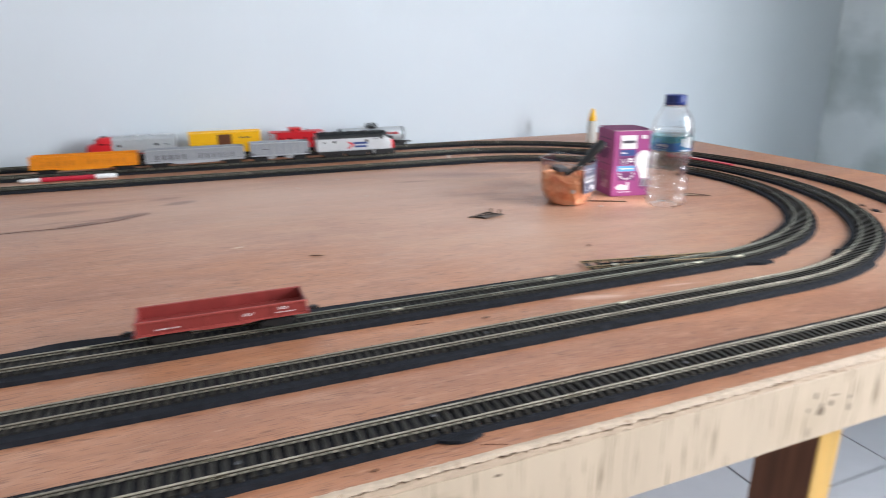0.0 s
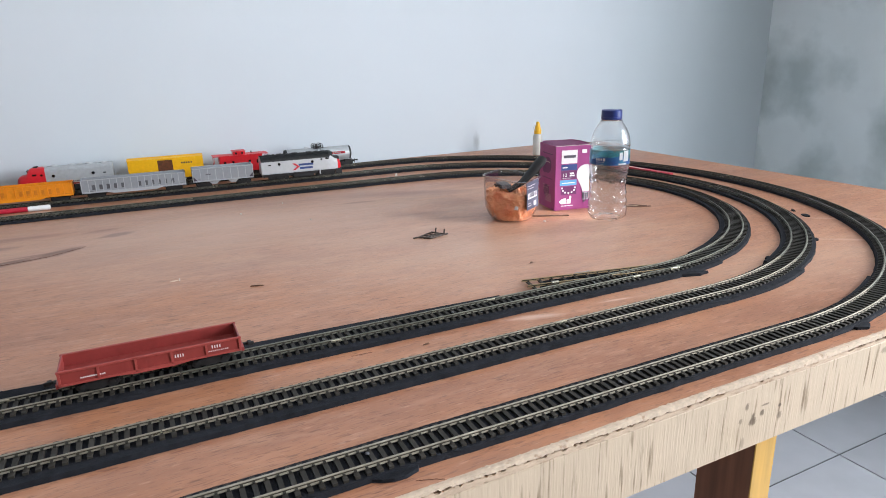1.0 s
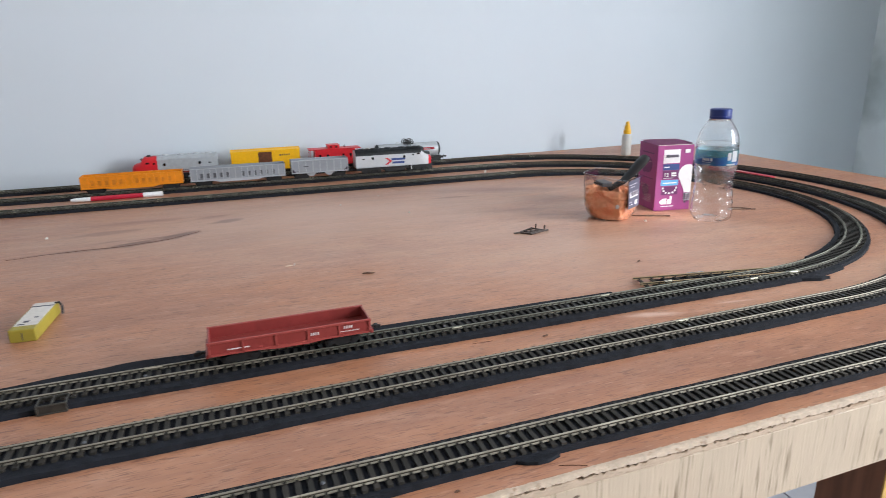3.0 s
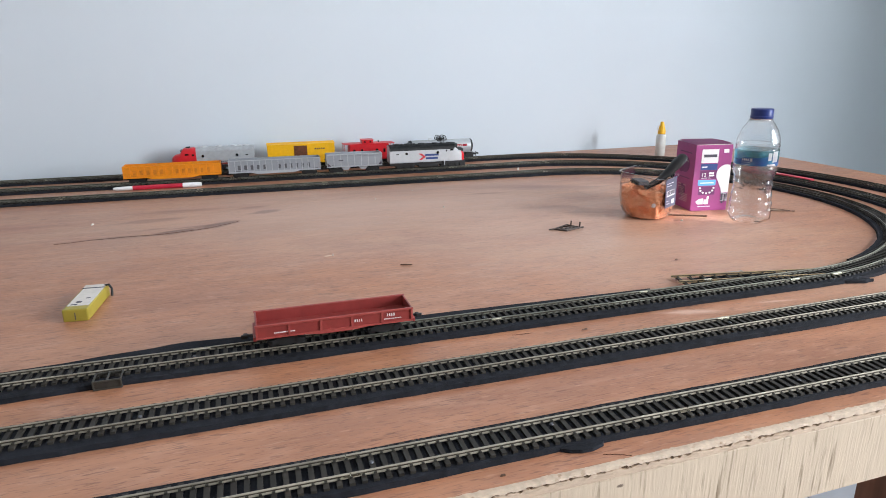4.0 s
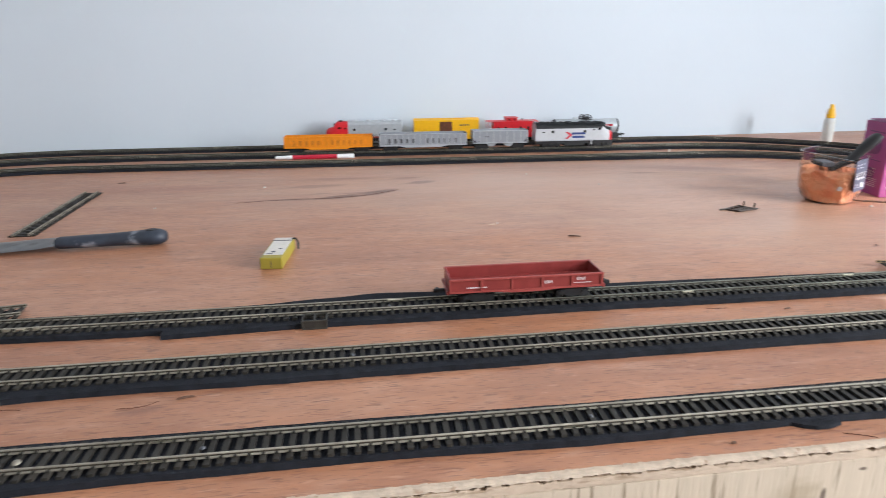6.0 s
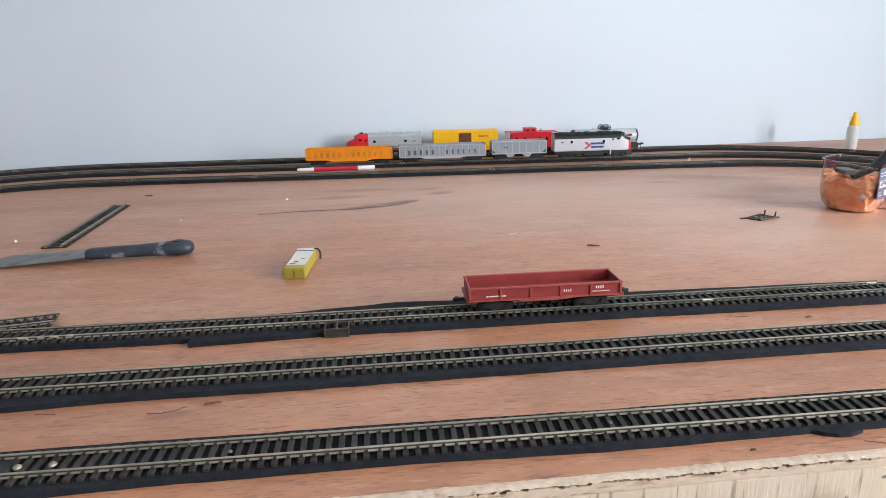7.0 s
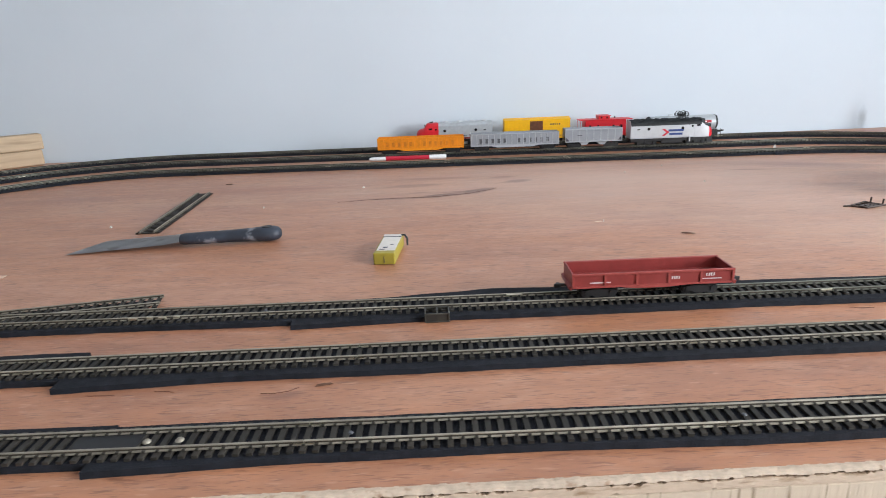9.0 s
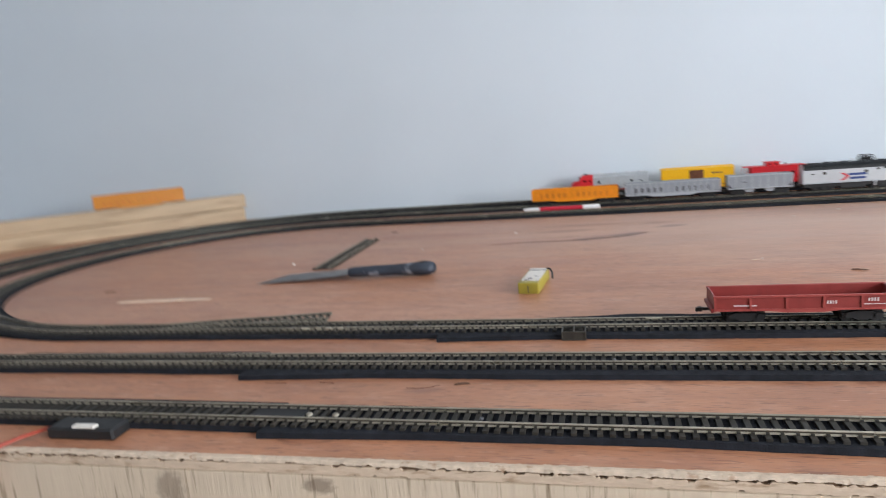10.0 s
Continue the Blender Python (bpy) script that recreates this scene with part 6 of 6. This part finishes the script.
plate = bx(B(), -0.395, 0.3640, Z0 + 0.0017, -0.357, 0.3785, Z0 + 0.0023, 0.0003)
solid("cover_plate", plate, M_BLACK, "flat black plate between the outer rails", "fitting")
for x in (-0.353, -0.334):
    bm = lathe(B(), [(0.0, 0.0016), (0.0016, 0.0013), (0.0024, 0.0005), (0.0026, 0.0)], 14)
    solid("screw_head", bm, M_RAIL, "small dull screw head between the rails", "screw", group="track screws", m=pose(x, 0.3705, Z0 + 0.0019), smooth=True)
for x, y in ((0.120, 0.3690), (-0.006, 0.3668), (0.33, 0.3625), (-0.235, 0.3690), (0.21, 0.4715), (-0.15, 0.4710), (0.36, 0.4700), (0.28, 0.5555), (0.145, 0.5575), (-0.118, 0.5600), (0.56, 0.4690), (-0.33, 0.5640)):
    bm = lathe(B(), [(0.0, 0.0010), (0.0012, 0.0008), (0.0016, 0.0)], 10)
    solid("track_nail", bm, M_GREY_P, "tiny metal nail head between the rails", "nail", group="track nails", m=pose(x, y, Z0 + 0.0019), smooth=True)


def foam_scrap(x, y, w, d, turn, h=0.0026):
    bm = B()
    rnd = random.Random(int(x * 1000))
    out = [(w / 2 * math.cos(a) * rnd.uniform(0.75, 1.1), d / 2 * math.sin(a) * rnd.uniform(0.75, 1.1)) for a in [2 * math.pi * i / 11 for i in range(11)]]
    lo, hi = [bm.verts.new((u, v, 0)) for u, v in out], [bm.verts.new((u * 0.94, v * 0.94, h)) for u, v in out]
    bm.faces.new(lo[::-1]), bm.faces.new(hi)
    for i in range(11):
        bm.faces.new((lo[i], lo[(i + 1) % 11], hi[(i + 1) % 11], hi[i]))
    return solid("foam_scrap", bm, M_FOAM, "torn scrap of black roadbed foam", "foam", group="foam scraps", m=pose(x, y, T + 0.0003, 0, 0, turn))


bm = B()
tongue = [(-0.022, 0.0050), (-0.012, -0.0005), (-0.004, -0.0028), (0.004, -0.0026), (0.0135, 0.0010), (0.0160, 0.0060)]
lo, hi = [bm.verts.new((u, v, 0)) for u, v in tongue], [bm.verts.new((u * 0.97, v * 0.94 + 0.0004, 0.0022)) for u, v in tongue]
bm.faces.new(lo[::-1]), bm.faces.new(hi)
for i in range(6):
    bm.faces.new((lo[i], lo[(i + 1) % 6], hi[(i + 1) % 6], hi[i]))
solid("foam_scrap", bm, M_FOAM, "flat torn tongue of black foam at the table edge", "foam", group="foam scraps", m=pose(0.132, 0.3432, T + 0.0003, 0, 0, -4))
for a in ((0.610, 0.3420, 0.026, 0.014, 5), (0.958, 0.640, 0.020, 0.012, 60, 0.0014), (0.972, 0.672, 0.016, 0.006, 50, 0.0014), (0.716, 0.5230, 0.014, 0.007, 20), (0.588, 0.5270, 0.044, 0.010, -12, 0.0035), (0.845, 0.548, 0.016, 0.010, 40, 0.0014), (0.50, 0.531, 0.03, 0.006, 4, 0.003)):
    foam_scrap(*a)
# leftover foam behind the inner track
strip_line = [(Vector((-0.30 + 0.01 * i, 0.5775, 0)), Vector((0, 1, 0))) for i in range(66)]
bm = strip(B(), strip_line, lambda i: 0.020 * max(0.02, min(1, (i + 4) / 20)) * max(0.03, min(1, (66 - i) / 46)) * (0.9 + 0.2 * noise.noise((i * 0.2, 0, 0))) + 0.002, lambda i: 0.0, T + 0.0002, T + 0.0036)
solid("foam_offcut", bm, M_FOAM, "thin tapering offcut of black foam behind the track", "foam")

# cracks where the veneer has lifted
M_CRACK = mat("dark_veneer_crack", (0.135, 0.055, 0.033), 0.8, vary=0.3, scale=300)


def crack(pts, width, label):
    """A thin dark split that tapers to both ends."""
    bm = B()
    rnd = random.Random(len(pts))
    fine = []
    for a, b in zip(pts, pts[1:]):
        fine += [Vector((*a, 0)).lerp(Vector((*b, 0)), k / 6) for k in range(6)]
    fine.append(Vector((*pts[-1], 0)))
    rows = []
    for i, p in enumerate(fine):
        w = width * (0.12 + math.sin(math.pi * i / (len(fine) - 1))) * rnd.uniform(0.35, 1.0)
        dy = rnd.uniform(-0.0004, 0.0004)
        rows.append([bm.verts.new((p.x, p.y + dy - w / 2, T + 0.0001)), bm.verts.new((p.x, p.y + dy, T + 0.0005)), bm.verts.new((p.x, p.y + dy + w / 2, T + 0.0001))])
    for a, b in zip(rows, rows[1:]):
        for i in range(3):
            bm.faces.new((a[i], a[(i + 1) % 3], b[(i + 1) % 3], b[i]))
    bm.faces.new(rows[0]), bm.faces.new(rows[-1])
    return part("crack", bm, M_CRACK, table, label)


crack([(-0.325, 1.010), (-0.28, 1.018), (-0.23, 1.021), (-0.182, 1.020), (-0.151, 1.026), (-0.120, 1.033), (-0.087, 1.054), (-0.072, 1.066)], 0.0034, "long dark split in the veneer")
crack([(-0.303, 0.431), (-0.293, 0.430), (-0.285, 0.432), (-0.278, 0.4365)], 0.0014, "short dark split in the veneer")
crack([(-0.424, 0.4390), (-0.412, 0.4386), (-0.404, 0.4380)], 0.0010, "short dark split in the veneer")
crack([(-0.378, 0.4405), (-0.370, 0.4400), (-0.364, 0.4385)], 0.0008, "short dark split in the veneer")
crack([(0.160, 0.5232), (0.170, 0.5226), (0.180, 0.5220)], 0.0012, "short dark split in the veneer")

# scraps of wood, paper and dust on the plywood
def chip(x, y, w, d, turn, material, name, label, cat, group, h=0.0012):
    bm = B()
    rnd = random.Random(int(x * 3777 + y * 991))
    k = 7
    out = [(w / 2.4 * math.cos(a) * rnd.uniform(0.55, 1.1), d / 2.4 * math.sin(a) * rnd.uniform(0.55, 1.1)) for a in [2 * math.pi * i / k for i in range(k)]]
    lo, hi = [bm.verts.new((u, v, 0)) for u, v in out], [bm.verts.new((u * 0.8, v * 0.8, h * rnd.uniform(0.6, 1.2))) for u, v in out]
    bm.faces.new(lo[::-1]), bm.faces.new(hi)
    for i in range(k):
        bm.faces.new((lo[i], lo[(i + 1) % k], hi[(i + 1) % k], hi[i]))
    return solid(name, bm, material, label, cat, group=group, m=pose(x, y, T + 0.0002, 0, 0, turn))


for x, y, w, d in ((-0.294, 1.115, 0.006, 0.006), (0.167, 1.151, 0.004, 0.004), (0.251, 1.199, 0.004, 0.004), (0.264, 1.043, 0.003, 0.003), (0.389, 1.293, 0.005, 0.005), (0.040, 0.828, 0.0024, 0.0022), (0.587, 0.828, 0.008, 0.007), (-0.628, 0.912, 0.005, 0.005), (0.641, 1.265, 0.004, 0.004), (-0.435, 0.993, 0.004, 0.003)):
    chip(x, y, w, d, 20, M_CHIP, "white_chip", "tiny white crumb of paper on the plywood", "crumb", "white crumbs", 0.0025)
chip(0.545, 1.350, 0.008, 0.005, 0, M_CHIP, "white_chip", "small white crumb beside the inner track", "crumb", "white crumbs", 0.006)
for x, y, w, d, r in ((0.120, 0.7575, 0.022, 0.0022, -14), (0.450, 0.664, 0.010, 0.003, 20), (-0.851, 0.768, 0.02, 0.004, 40), (-0.548, 1.20, 0.016, 0.003, 0), (-0.462, 0.858, 0.012, 0.004, 8), (0.07, 0.336, 0.006, 0.003, 0), (0.42, 0.345, 0.008, 0.003, 10), (0.23, 0.512, 0.01, 0.002, 4), (-0.26, 0.438, 0.02, 0.002, 12)):
    chip(x, y, w, d * 0.6, r, M_TWIG, "wood_sliver", "thin dark brown wood sliver on the plywood", "sliver", "wood slivers", 0.0014)
crack([(0.140, 0.3355), (0.149, 0.3325), (0.157, 0.3285)], 0.0008, "short dark split in the veneer")
split = thing("split_sliver", pose(0.780, 0.831, T + 0.0002, 0, 0, -27) @ Matrix.Diagonal((0.72, 0.9, 0.9, 1)), "split sliver of dark wood with a pale core", "sliver")
part("bark", tube(B(), [(-0.026, 0.0035, 0.0012), (-0.008, 0.0050, 0.0022), (0.010, 0.0030, 0.0016), (0.027, -0.0008, 0.0008)], 0.0013, 6), M_TWIG, split)
part("bark", tube(B(), [(-0.028, -0.0040, 0.0010), (-0.006, -0.0048, 0.0012), (0.012, -0.0028, 0.0010), (0.036, -0.0014, 0.0007)], 0.0010, 6), M_TWIG, split)
part("core", prism(B(), [(-0.024, 0.0002), (0.012, 0.0002), (0.004, 0.0016), (-0.020, 0.0014)], -0.0034, 0.0028), M_PLY_EDGE, split, "pale split core")
solid("thin_stick", tube(B(), [(0.590, 0.866, T + 0.0012), (0.616, 0.852, T + 0.0012), (0.643, 0.838, T + 0.0012)], 0.0012, 6), M_TWIG, "thin brown stick in front of the box", "stick")
solid("wood_strip", prism(B(), [(-0.068, 0.0), (0.066, 0.0), (0.066, 0.0006), (0.020, 0.0020), (-0.060, 0.0018), (-0.068, 0.0008)], -0.0045, 0.0045, bev=0.0003), M_STRIP, "pale thin strip of wood on the plywood", "strip", m=pose(-0.715, 0.708, T + 0.0002, 0, 0, 3))
chip(0.033, 0.828, 0.016, 0.004, 6, M_STRIP, "wood_strip", "short pale wood strip on the plywood", "strip", "", 0.0008)

# ---- sleepers and floor tiles, piece by piece ----
lay_ties(track_in, INNER, 11)
lay_ties(track_mid, MIDDLE, 12)
lay_ties(track_out, OUTER, 13)
TILE = 0.40
tile_mesh = mesh_of(bx(B(), -TILE / 2 + 0.0022, -TILE / 2 + 0.0022, -0.004, TILE / 2 - 0.0022, TILE / 2 - 0.0022, 0.0, 0.0008), "tile", M_TILE)
for i in range(-13, 4):
    for j in range(-14, 4):
        x0, x1 = max(ROOM_L, 1.173 + TILE * i), min(WALL_X, 1.173 + TILE * (i + 1))
        y0, y1 = max(ROOM_F, 0.854 + TILE * j), min(WALL_Y, 0.854 + TILE * (j + 1))
        if x1 - x0 < 0.02 or y1 - y0 < 0.02:
            continue
        whole = x1 - x0 > TILE - 0.001 and y1 - y0 > TILE - 0.001
        w, d = (x1 - x0) / 2 - 0.0022, (y1 - y0) / 2 - 0.0022
        ob = new("tile", tile_mesh if whole else mesh_of(bx(B(), -w, -d, -0.004, w, d, 0.0, 0.0008), "tile", M_TILE))
        ob.location = ((x0 + x1) / 2, (y0 + y1) / 2, 0)
        ob.parent = floor
